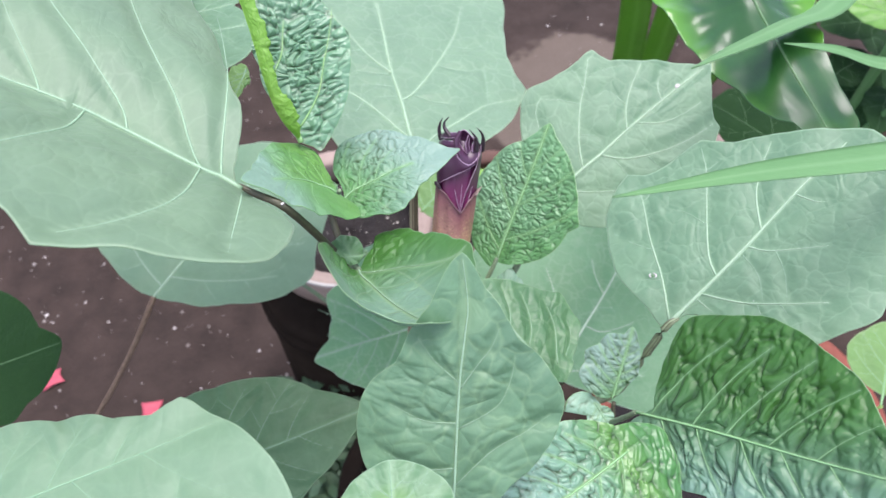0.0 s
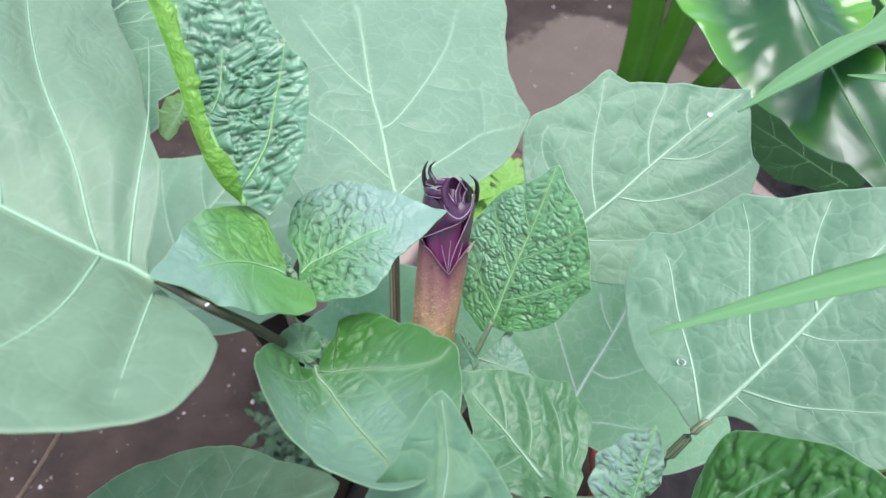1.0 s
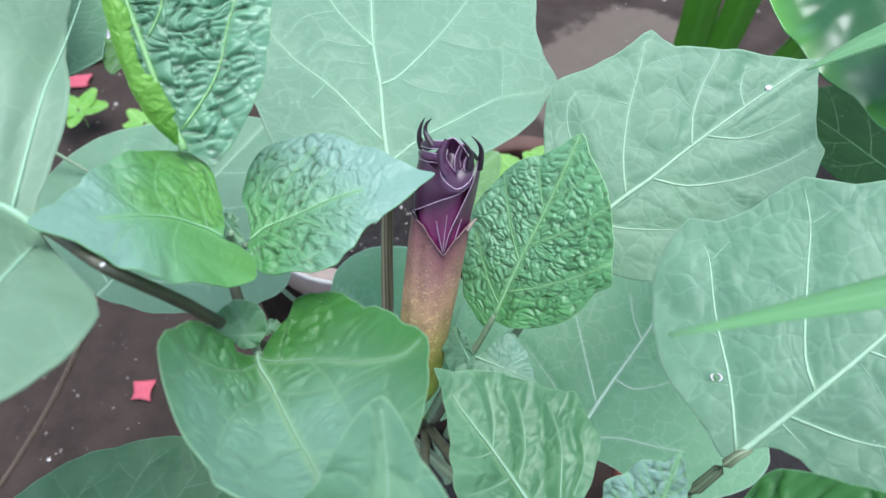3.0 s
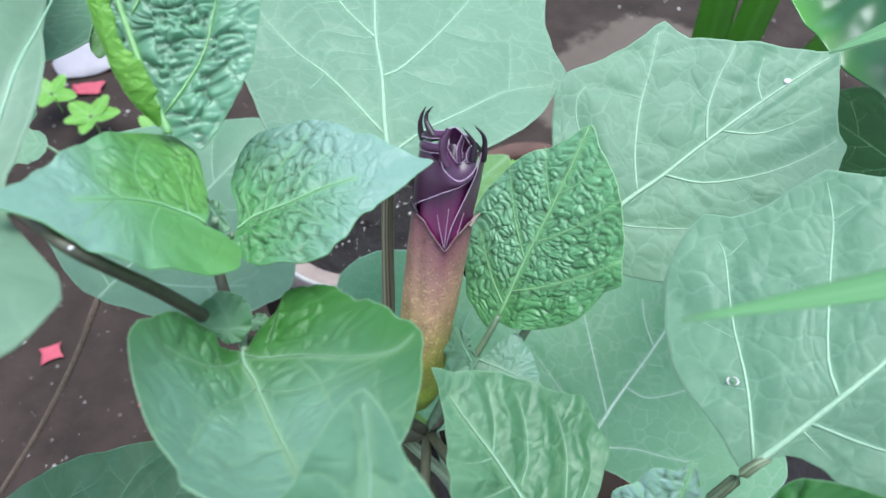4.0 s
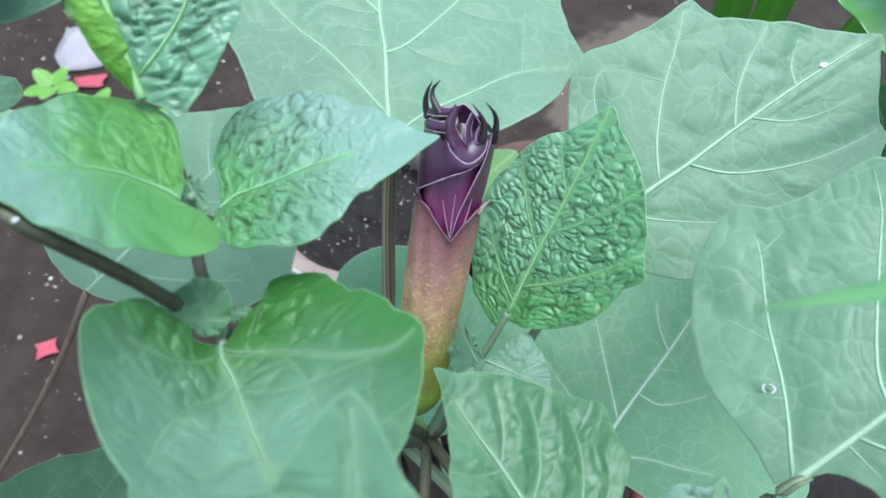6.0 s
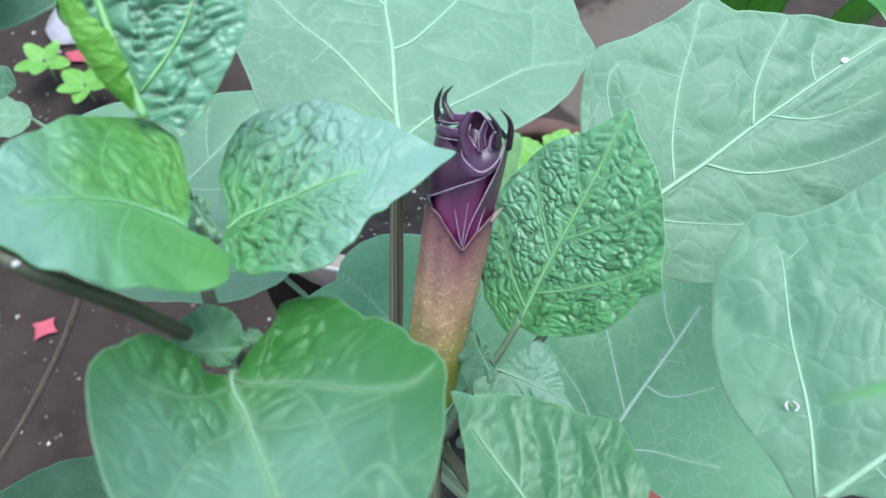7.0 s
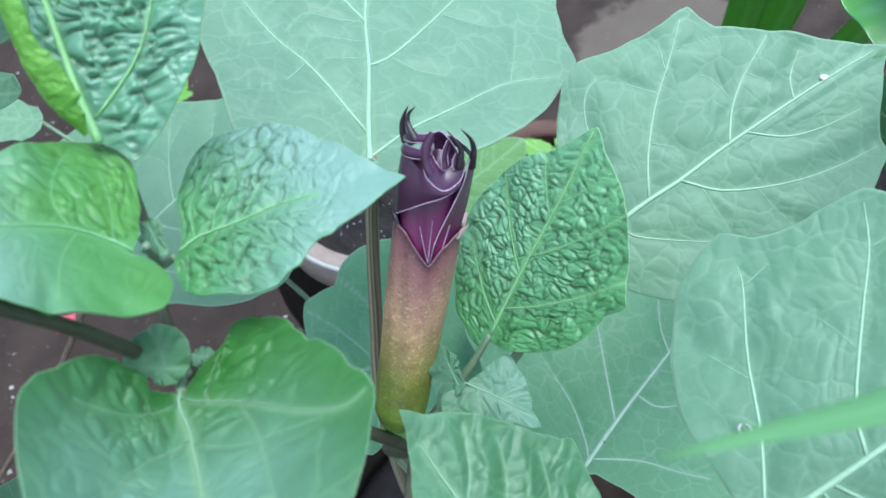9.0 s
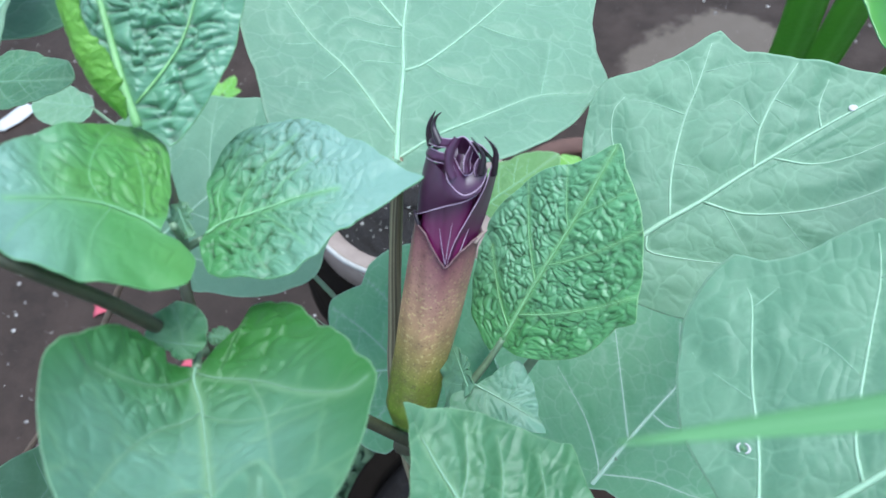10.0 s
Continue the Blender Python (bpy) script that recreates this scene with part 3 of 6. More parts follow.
        paths=[(1, [(0.0, 0.0), (0.132, 0.02), (0.337, 0.056), (0.528, 0.098), (0.654, 0.125), (0.835, 0.156)]), (0.6, [(0.016, 0.009), (0.088, 0.145), (0.142, 0.287), (0.209, 0.421), (0.219, 0.463)]), (0.6, [(0.227, 0.039), (0.259, 0.122), (0.375, 0.281), (0.443, 0.37), (0.486, 0.454)]), (0.6, [(0.433, 0.074), (0.501, 0.183), (0.574, 0.253), (0.671, 0.317)]), (0.6, [(0.151, 0.022), (0.23, -0.081), (0.33, -0.164), (0.43, -0.238)]), (0.5, [(0.367, 0.06), (0.415, 0.001), (0.554, -0.093)]), (0.4, [(0.599, 0.111), (0.625, 0.053), (0.654, 0.025)]), (0.4, [(0.13, 0.018), (0.143, -0.059)])],
        twigs=[(0.24, [(0.211, 0.419), (0.283, 0.441)]), (0.24, [(0.443, 0.37), (0.512, 0.374)]), (0.2, [(0.319, 0.208), (0.296, 0.288), (0.257, 0.339)]), (0.2, [(0.338, 0.046), (0.33, -0.041), (0.285, -0.117)]), (0.2, [(0.424, -0.009), (0.395, -0.086), (0.34, -0.162)]), (0.2, [(0.267, -0.109), (0.247, -0.162)]), (0.2, [(0.317, -0.159), (0.313, -0.205)]), (0.2, [(0.124, 0.249), (0.078, 0.334), (0.059, 0.392)]), (0.2, [(0.083, 0.139), (0.018, 0.193)])]),
    L11=dict(base=(0.066, 0.297, 0.908), tip=(0.172, 0.377, 0.947), up=(-0.049, -0.387, 0.921),
        lobes=[(0.6, 0.585), (5.2, 0.537), (15.3, 0.479), (32.4, 0.425), (51.7, 0.41), (57.7, 0.438), (61.5, 0.473), (72.2, 0.438), (80.4, 0.427), (93.7, 0.436), (106.3, 0.479), (115.5, 0.467), (123.6, 0.451), (131.8, 0.436), (137, 0.423), (165, 0.427), (193, 0.442), (203, 0.418), (219, 0.393), (236, 0.36), (263, 0.347), (292, 0.361), (316, 0.425), (322.8, 0.445), (329.7, 0.471), (335, 0.459), (342.7, 0.471), (355.3, 0.535)],
        paths=[(1, [(0.0, 0.0), (0.18, 0.014), (0.307, 0.013), (0.471, 0.021), (0.747, 0.023), (0.949, 0.014)]), (0.6, [(0.207, 0.012), (0.281, 0.122), (0.39, 0.236), (0.482, 0.308), (0.586, 0.397)]), (0.6, [(0.479, 0.02), (0.549, 0.102), (0.636, 0.162), (0.749, 0.217)]), (0.45, [(0.695, 0.023), (0.729, 0.083), (0.795, 0.133)]), (0.6, [(0.311, 0.011), (0.393, -0.081), (0.549, -0.161), (0.688, -0.197), (0.793, -0.207)]), (0.5, [(0.54, 0.018), (0.62, -0.052), (0.719, -0.086), (0.822, -0.099)]), (0.5, [(0.134, 0.01), (0.11, -0.035), (0.178, -0.1), (0.279, -0.176), (0.358, -0.214)]), (0.35, [(0.173, 0.184), (0.19, 0.286), (0.238, 0.365), (0.295, 0.391)])],
        twigs=[(0.24, [(0.459, 0.282), (0.494, 0.388), (0.432, 0.417)]), (0.24, [(0.525, 0.331), (0.621, 0.302), (0.697, 0.256)]), (0.24, [(0.562, 0.106), (0.546, 0.217), (0.485, 0.23)]), (0.24, [(0.408, 0.251), (0.354, 0.326), (0.299, 0.379)]), (0.24, [(0.639, 0.16), (0.673, 0.101)]), (0.2, [(0.467, -0.126), (0.474, -0.226), (0.492, -0.284)]), (0.2, [(0.346, -0.039), (0.339, -0.141), (0.334, -0.194)]), (0.2, [(0.308, 0.143), (0.358, 0.087), (0.338, 0.016)])]),
    L12=dict(base=(-0.015, 0.295, 0.952), tip=(-0.057, 0.520, 0.930), up=(0.254, 0.139, 0.957),
        lobes=[(0, 0.6), (18, 0.485), (91, 0.307), (124, 0.338), (138, 0.363), (149, 0.414), (157, 0.461), (168, 0.473), (176, 0.45), (184, 0.432), (189, 0.429), (200.5, 0.389), (207.6, 0.387), (216.2, 0.382), (223.8, 0.38), (233.4, 0.379), (243.5, 0.377), (257.7, 0.389), (268.7, 0.359), (282.9, 0.371), (294.8, 0.413), (300, 0.442), (319, 0.633), (331, 0.57), (346, 0.61)],
        paths=[(1, [(0.0, 0.0), (0.006, 0.001), (0.096, 0.005), (0.216, 0.006), (0.347, 0.015), (0.527, 0.012), (0.685, 0.012)]), (0.6, [(0.217, 0.004), (0.251, -0.033), (0.369, -0.109), (0.498, -0.181), (0.599, -0.227), (0.758, -0.278)]), (0.6, [(0.329, 0.013), (0.408, 0.072), (0.506, 0.119), (0.611, 0.162)]), (0.55, [(0.059, 0.007), (0.181, 0.094), (0.242, 0.159), (0.315, 0.214), (0.362, 0.244)]), (0.6, [(0.005, -0.0), (0.087, -0.071), (0.157, -0.152), (0.235, -0.246), (0.272, -0.337)])],
        twigs=[(0.24, [(0.235, -0.246), (0.32, -0.261), (0.399, -0.271)]), (0.24, [(0.393, -0.13), (0.383, -0.206), (0.399, -0.287)]), (0.24, [(0.5, -0.188), (0.506, -0.263), (0.563, -0.335)]), (0.24, [(0.436, 0.077), (0.397, 0.148), (0.312, 0.192)]), (0.24, [(0.329, 0.016), (0.325, 0.068), (0.325, 0.12), (0.265, 0.148)]), (0.24, [(0.275, 0.012), (0.268, 0.098), (0.218, 0.115)]), (0.3, [(0.194, 0.11), (0.143, 0.142), (0.122, 0.193), (0.121, 0.221)]), (0.24, [(0.233, 0.009), (0.218, 0.077), (0.181, 0.094)]), (0.24, [(0.238, 0.159), (0.22, 0.201), (0.224, 0.233)]), (0.24, [(0.247, -0.032), (0.226, -0.078), (0.222, -0.124)])]),
    L13=dict(base=(0.088, 0.265, 0.719), tip=(0.195, 0.419, 0.734), up=(0.001, -0.098, 0.995),
        lobes=[(0, 0.6), (18, 0.525), (40, 0.492), (71, 0.523), (95, 0.624), (118, 0.639), (127, 0.576), (143, 0.533), (159, 0.494), (175, 0.442), (179, 0.426), (186, 0.383), (198.8, 0.383), (215.6, 0.429), (232.9, 0.494), (248, 0.522), (259.9, 0.542), (267.8, 0.536), (289, 0.405), (329, 0.482)],
        paths=[(1, [(0.0, 0.0), (0.166, 0.012), (0.292, 0.018), (0.462, 0.022), (0.635, 0.032)]), (0.45, [(0.034, 0.004), (0.07, 0.041), (0.133, 0.141), (0.169, 0.238), (0.199, 0.332)]), (0.55, [(0.182, 0.013), (0.277, 0.118), (0.393, 0.245), (0.446, 0.305)]), (0.45, [(0.476, 0.02), (0.529, 0.091), (0.605, 0.156)]), (0.5, [(0.298, 0.017), (0.306, -0.047), (0.354, -0.098), (0.431, -0.151)]), (0.5, [(0.042, 0.003), (0.135, -0.108), (0.187, -0.215), (0.236, -0.302)])],
        twigs=[(0.22, [(0.406, 0.014), (0.44, -0.038)])]),
    L14=dict(base=(-0.180, 0.324, 0.999), tip=(-0.119, 0.440, 0.987), up=(-0.069, 0.141, 0.988),
        lobes=[(0, 0.6), (35, 0.913), (59, 0.98), (89, 0.679), (145, 0.422), (223, 0.784), (237, 0.748), (240, 0.619), (251, 0.593), (295, 0.27)]),
    L16=dict(base=(-0.014, 0.336, 0.687), tip=(-0.110, 0.303, 0.684), up=(-0.000, -0.100, 0.995),
        lobes=[(2.8, 0.611), (19.2, 0.513), (51.5, 0.478), (84, 0.561), (101, 0.459), (147, 0.764), (187, 0.803), (221, 1.01), (256, 0.942), (264, 0.893), (275, 0.787), (282, 0.648), (302.5, 0.656), (320.9, 0.475), (343.7, 0.463)]),
    L17=dict(base=(-0.257, 0.358, 0.695), tip=(-0.159, 0.521, 0.716), up=(-0.050, -0.099, 0.994),
        lobes=[(0, 0.6), (35, 0.482), (82, 0.58), (109, 0.626), (139, 0.483), (158, 0.437), (198, 0.385), (231, 0.418), (261, 0.54), (275, 0.592), (284, 0.559), (292, 0.545), (328, 0.638)]),
    L18=dict(base=(-0.190, 0.130, 0.834), tip=(-0.049, 0.203, 0.810), up=(0.148, 0.029, 0.989),
        lobes=[(0, 0.6), (21, 0.459), (39, 0.415), (77, 0.325), (110, 0.323), (134, 0.343), (156, 0.365), (206, 0.326), (258, 0.243), (326, 0.355), (349, 0.493)]),
    L20=dict(base=(0.091, 0.145, 0.939), tip=(0.175, 0.083, 1.013), up=(-0.706, -0.142, 0.694),
        lobes=[(0, 0.6), (18, 0.443), (26.9, 0.431), (36.6, 0.427), (45.8, 0.413), (57.7, 0.399), (70.5, 0.403), (85.1, 0.414), (104.3, 0.419), (123, 0.458), (129.5, 0.451), (144.1, 0.402), (154.8, 0.375), (174.5, 0.333), (186, 0.415), (202, 0.332), (222, 0.296), (252, 0.219), (297, 0.3), (344, 0.536)]),
    L21=dict(base=(0.086, 0.162, 0.915), tip=(0.097, 0.193, 0.936), up=(0.000, -0.573, 0.819),
        lobes=[(0.7, 0.599), (10.1, 0.469), (35.9, 0.51), (55.3, 0.448), (77.6, 0.54), (92.8, 0.48), (109.9, 0.557), (137, 0.5), (171.4, 0.411), (180.2, 0.357), (221.6, 0.201), (268.3, 0.23), (310.7, 0.273), (343.9, 0.439)]),
    L4=dict(base=(-0.065, 0.243, 1.018), tip=(-0.084, 0.320, 1.078), up=(0.220, -0.565, 0.795),
        lobes=[(0, 0.6), (10, 0.499), (21, 0.34), (41, 0.179), (102, 0.12), (150, 0.198), (171, 0.318), (180.2, 0.401), (186.5, 0.43), (189.8, 0.463), (195.8, 0.435), (203.6, 0.401), (214.1, 0.365), (228.9, 0.334), (244.1, 0.309), (263.8, 0.305), (282.5, 0.322), (295, 0.297), (317, 0.32), (333, 0.404), (348, 0.541)],
        paths=[(1, [(0.001, 0.001), (0.072, 0.021), (0.178, 0.047), (0.318, 0.075), (0.472, 0.103), (0.606, 0.108), (0.737, 0.099)]), (0.42, [(0.061, 0.001), (0.147, -0.075), (0.228, -0.13), (0.345, -0.172), (0.477, -0.226), (0.594, -0.26)]), (0.4, [(0.341, 0.055), (0.413, 0.01), (0.496, -0.012), (0.562, -0.029)])]),
    G1=dict(base=(0.189, 0.537, 0.948), tip=(0.236, 0.285, 0.934), up=(-0.12, -0.075, 0.985),
        lobes=[(0, 0.56), (9.9, 0.46), (14, 0.350), (25, 0.236), (45, 0.178), (66, 0.160), (83, 0.168), (110, 0.205), (135, 0.27), (158, 0.36), (205, 0.307), (242.8, 0.27), (257.4, 0.238), (277.8, 0.215), (300.1, 0.228), (320.3, 0.27), (333, 0.309), (340.1, 0.364), (347.1, 0.411), (351, 0.428)]),
    L4b=dict(base=(-0.101, 0.302, 1.009), tip=(-0.105, 0.283, 1.007), up=(0.000, -0.100, 0.995),
        lobes=[(0, 0.6), (41, 0.205), (146, 0.262), (200, 0.604), (257, 0.43), (320, 0.466)]),
    P1=dict(base=(-0.023, 0.499, 0.637), tip=(0.031, 0.558, 0.649), up=(0.000, -0.196, 0.981),
        lobes=[(14, 0.53), (57, 0.32), (103, 0.326), (161, 0.366), (213, 0.427), (272, 0.32), (331, 0.473), (360, 0.636)]),
    R1=dict(base=(0.362, 0.258, 0.685), tip=(0.388, 0.330, 0.699), up=(-0.000, -0.196, 0.981),
        lobes=[(0, 0.6), (35, 0.484), (69, 0.465), (137, 0.294), (237, 0.244), (316, 0.553)]),
    E1=dict(base=(0.354, 0.489, 0.722), tip=(0.266, 0.559, 0.736), up=(0.000, -0.196, 0.981),
        lobes=[(50, 0.357), (122, 0.26), (174, 0.425), (232, 0.661), (285, 0.541), (360, 0.6)]),
    L19=dict(base=(-0.150, 0.068, 1.031), tip=(-0.074, 0.104, 1.031), up=(-0.000, -0.000, 1.000),
        lobes=[(5.5, 0.543), (19.4, 0.484), (22.5, 0.356), (46.9, 0.264), (96.1, 0.278), (124.4, 0.424), (155, 0.62), (197, 0.516), (276, 0.475), (312, 0.8), (329.9, 0.854), (334.6, 0.811), (341.5, 0.75), (350.9, 0.668)]),
    L22=dict(base=(0.080, 0.120, 0.955), tip=(0.026, 0.080, 0.964), up=(0.282, -0.188, 0.941),
        lobes=[(0, 0.6), (36, 0.416), (108, 0.41), (131, 0.472), (142, 0.70), (160, 0.72), (177, 0.72), (190, 0.60), (203, 0.453), (238, 0.401), (290, 0.409), (321, 0.524), (346, 0.637)]),
    L23=dict(base=(-0.015, 0.059, 1.025), tip=(-0.018, 0.090, 1.028), up=(0.000, -0.100, 0.995),
        lobes=[(33, 0.569), (70, 0.594), (122, 0.394), (247, 0.581), (291, 0.683), (319, 0.629), (360, 0.6)]),
    L24=dict(base=(-0.358, 0.218, 0.795), tip=(-0.269, 0.257, 0.799), up=(0.000, -0.100, 0.995),
        lobes=[(2.1, 0.61), (20, 0.513), (46.7, 0.584), (66.4, 0.653), (95, 0.709), (238, 0.482), (283, 0.474), (290.9, 0.515), (309.7, 0.49), (328.3, 0.546), (345.3, 0.586)]),
    L9b=dict(base=(0.023, 0.236, 0.903), tip=(0.014, 0.251, 0.902), up=(-0.582, -0.364, 0.727),
        lobes=[(1.1, 0.637), (16.7, 0.777), (34.1, 0.782), (57, 0.61), (100.8, 0.603), (123.1, 0.868), (138.8, 0.705), (184.3, 0.517), (242.2, 0.183), (327.3, 0.335)]),
    L21b=dict(base=(0.078, 0.161, 0.912), tip=(0.086, 0.148, 0.906), up=(0.000, -0.371, 0.928),
        lobes=[(34, 0.391), (154, 0.296), (191, 0.967), (217, 1.185), (235, 1.195), (241, 0.48), (342, 0.585)]),
    L2b=dict(base=(-0.037, 0.197, 0.993), tip=(-0.052, 0.196, 0.993), up=(0.000, -0.196, 0.981),
        lobes=[(0, 0.6), (50, 0.175), (175, 0.436), (203, 0.51), (244, 0.651), (282, 0.733), (319, 0.695)]),
    L2c=dict(base=(-0.041, 0.204, 0.983), tip=(-0.035, 0.205, 0.983), up=(0.000, -0.196, 0.981),
        lobes=[(37, 0.602), (112, 0.389), (235, 0.408), (316, 0.306), (353, 0.678)]),
    L2d=dict(base=(-0.054, 0.230, 1.003), tip=(-0.047, 0.222, 1.003), up=(-0.473, -0.394, 0.788),
        lobes=[(4, 0.648), (36, 0.237), (160, 0.485), (196, 0.587), (260, 0.481), (332, 0.527)]),
    S1=dict(base=(-0.331, 0.474, 0.724), tip=(-0.381, 0.472, 0.724), up=(-0.000, -0.100, 0.995),
        lobes=[(50, 0.471), (101, 0.382), (147, 0.488), (184, 0.438), (251, 0.29), (304, 0.441), (335, 0.527), (360, 0.6)]),
    S2=dict(base=(-0.329, 0.396, 0.829), tip=(-0.262, 0.412, 0.830), up=(0.000, -0.100, 0.995),
        lobes=[(19, 0.558), (45, 0.382), (118, 0.35), (146, 0.591), (245, 0.295), (314, 0.332), (339, 0.474), (360, 0.6)]),
)


# ---- ground ----
def ground_material():
    n = Nodes("wet_cement")
    p = n.place()
    big, mid, fine = n.noise(2.2, 5.0, p), n.noise(14.0, 6.0, p), n.noise(160.0, 5.0, p)
    col = n.mix(n.ramp(big, (0.35, (0, 0, 0)), (0.65, (1, 1, 1))), (0.022, 0.0125, 0.0085), (0.036, 0.021, 0.015))
    col = n.mix(n.ramp(mid, (0.40, (0, 0, 0)), (0.75, (1, 1, 1))), col, (0.011, 0.0075, 0.006))
    col = n.mix(n.math("MULTIPLY", fine, 0.45), col, (0.046, 0.032, 0.026))
    spot = n.add("ShaderNodeVectorMath")
    spot.operation = "DISTANCE"
    n.tree.links.new(p, spot.inputs[0])
    spot.inputs[1].default_value = (0.36, 1.27, 0)
    away = n.math("ADD", spot.outputs["Value"], n.math("MULTIPLY", n.noise(5.0, 5.0, p), 0.30))
    dry = n.ramp(away, (0.40, (1, 1, 1)), (0.425, (0, 0, 0)))
    col = n.mix(n.math("MULTIPLY", dry, 0.75), col, (0.120, 0.094, 0.074))
    grit = n.add("ShaderNodeTexVoronoi", Scale=70.0, Vector=p)
    dots = n.ramp(grit.outputs[0], (0.0, (1, 1, 1)), (0.10, (0, 0, 0)))
    few = n.ramp(n.noise(9.0, 2.0, p), (0.52, (0, 0, 0)), (0.60, (1, 1, 1)))
    col = n.mix(n.math("MULTIPLY", dots, few), col, (0.36, 0.32, 0.30))
    n.set(Base_Color=col, Specular_IOR_Level=0.2, Roughness=n.ramp(mid, (0.3, (0.55, 0.55, 0.55)), (0.7, (0.85, 0.85, 0.85))))
    return n.bump(n.math("ADD", n.math("MULTIPLY", fine, 0.6), mid), 0.7, 0.004).mat


def sheet(x0, y0, x1, y1, z, nx=2, ny=2, rough=0.0, seed=0):
    xs, ys = np.linspace(x0, x1, nx), np.linspace(y0, y1, ny)
    X, Y = np.meshgrid(xs, ys)
    Z = z + rough * (lattice(X * 9 + 50, Y * 9 + 50, seed) - 0.5)
    verts = np.stack([X, Y, Z], -1).reshape(-1, 3)
    faces = [(i * nx + j, i * nx + j + 1, (i + 1) * nx + j + 1, (i + 1) * nx + j) for i in range(ny - 1) for j in range(nx - 1)]
    return mesh_of("sheet", verts, faces)


M_GROUND = ground_material()
tagged(part("ground", sheet(-60, -60, 60, 60, 0.0, 3, 3), M_GROUND), "damp brown-grey cement yard with grit and litter", "ground", kind="structure")
# ---- pots ----
def lathe(profile, n=48):
    """A turned form from (radius, height) pairs."""
    verts, faces = [], []
    for r, z in profile:
        for j in range(n):
            a = 2 * math.pi * j / n
            verts.append((r * math.cos(a), r * math.sin(a), z))
    for i in range(len(profile) - 1):
        for j in range(n):
            k = (j + 1) % n
            faces.append((i * n + j, i * n + k, (i + 1) * n + k, (i + 1) * n + j))
    return mesh_of("lathe", verts, faces)


def soil_mesh(radius, z, seed):
    rng = np.random.default_rng(seed)
    verts, faces, n, m = [(0, 0, z)], [], 60, 26
    for i in range(1, m):
        for j in range(n):
            a, r = 2 * math.pi * j / n, radius * i / (m - 1)
            x, y = r * math.cos(a), r * math.sin(a)
            h = 0.010 * lattice(np.array(x * 60 + 30), np.array(y * 60 + 30), seed) + 0.006 * lattice(np.array(x * 190 + 30), np.array(y * 190 + 30), seed + 1)
            verts.append((x, y, z + float(h) + 0.0015 * rng.normal()))
    for j in range(n):
        faces.append((0, 1 + j, 1 + (j + 1) % n))
    for i in range(m - 2):
        for j in range(n):
            k = (j + 1) % n
            a, b = 1 + i * n, 1 + (i + 1) * n
            faces.append((a + j, b + j, b + k, a + k))
    return mesh_of("soil", verts, faces)


M_LIP = plain("whitened_lip", (0.36, 0.33, 0.30), (0.48, 0.45, 0.41), 0.7, 60.0, 0.3, 0.001)


def soil_material():
    n = Nodes("potting_soil")
    fine, mid = n.noise(380.0, 6.0), n.noise(60.0, 5.0)
    col = n.mix(mid, (0.007, 0.005, 0.005), (0.026, 0.020, 0.019))
    grit = n.add("ShaderNodeTexVoronoi", Scale=170.0, Vector=n.place())
    dots = n.ramp(grit.outputs[0], (0.0, (1, 1, 1)), (0.16, (0, 0, 0)))
    few = n.ramp(n.noise(24.0, 2.0), (0.55, (0, 0, 0)), (0.62, (1, 1, 1)))
    col = n.mix(n.math("MULTIPLY", dots, few), col, (0.45, 0.43, 0.40))
    return n.set(Base_Color=col, Roughness=0.85).bump(n.math("ADD", fine, mid), 0.9, 0.004).mat


M_SOIL = soil_material()


def flower_pot(x, y, height, radius, body, rim, label, seed):
    pot = tagged(new("flower_pot"), label, "flower pot")
    pot.location = (x, y, 0)
    b, r, h = radius * 0.68, radius, height
    part("pot_body", lathe([(0.02, 0.012), (b, 0.0), (b + 0.004, 0.004), (r * 0.955, h - 0.045), (r * 0.955 - 0.012, h - 0.045), (b - 0.012, 0.015), (0.02, 0.02)]), body, pot)
    part("pot_rim", lathe([(r * 0.95, h - 0.047), (r * 0.985, h - 0.046), (r, h - 0.008), (r - 0.003, h - 0.001), (r - 0.007, h), (r - 0.022, h - 0.002), (r - 0.025, h - 0.008), (r * 0.955 - 0.013, h - 0.05)]), rim, pot)
    part("soil", soil_mesh(r * 0.955 - 0.014, h - 0.052, seed), M_SOIL, pot)
    return pot


small_pot = flower_pot(-0.130, 0.625, 0.115, 0.117, M_TERRA, M_RIM, "small terracotta pot with a whitened lip on a black drum", 3)
small_pot.location.z = 0.356
part("pot_lip", tube([(0.1145 * math.cos(a), 0.1145 * math.sin(a), 0.1150) for a in np.linspace(radians(205), radians(292), 12)], (0.0008, 0.0026, 0.0026, 0.0008), 40, 8), M_LIP, small_pot, "whitened lip")
flower_pot(0.0, 0.30, 0.34, 0.13, M_BLACK, M_BLACK, "black plastic pot holding the thorn-apple plant", 5)
flower_pot(0.36, 0.36, 0.40, 0.180, M_RED_CLAY, M_RED_CLAY, "large red-brown terracotta pot of dark soil", 7)
flower_pot(0.07, 0.70, 0.40, 0.105, M_TERRA, M_TERRA, "terracotta pot with seedlings sprouting in it", 9)
flower_pot(0.54, 0.80, 0.40, 0.13, M_TERRA, M_RIM, "terracotta pot with a pale rim under glossy leaves", 11)
drum = tagged(new("black_drum"), "upturned black plastic drum under a small pot", "drum")
drum.location = (-0.14, 0.625, 0)
part("drum_wall", lathe([(0.118, 0.0), (0.122, 0.004), (0.128, 0.300), (0.124, 0.300), (0.118, 0.008)]), M_BLACK, drum)
part("drum_band", lathe([(0.128, 0.300), (0.133, 0.305), (0.133, 0.320), (0.128, 0.325)]), M_BLACK, drum)
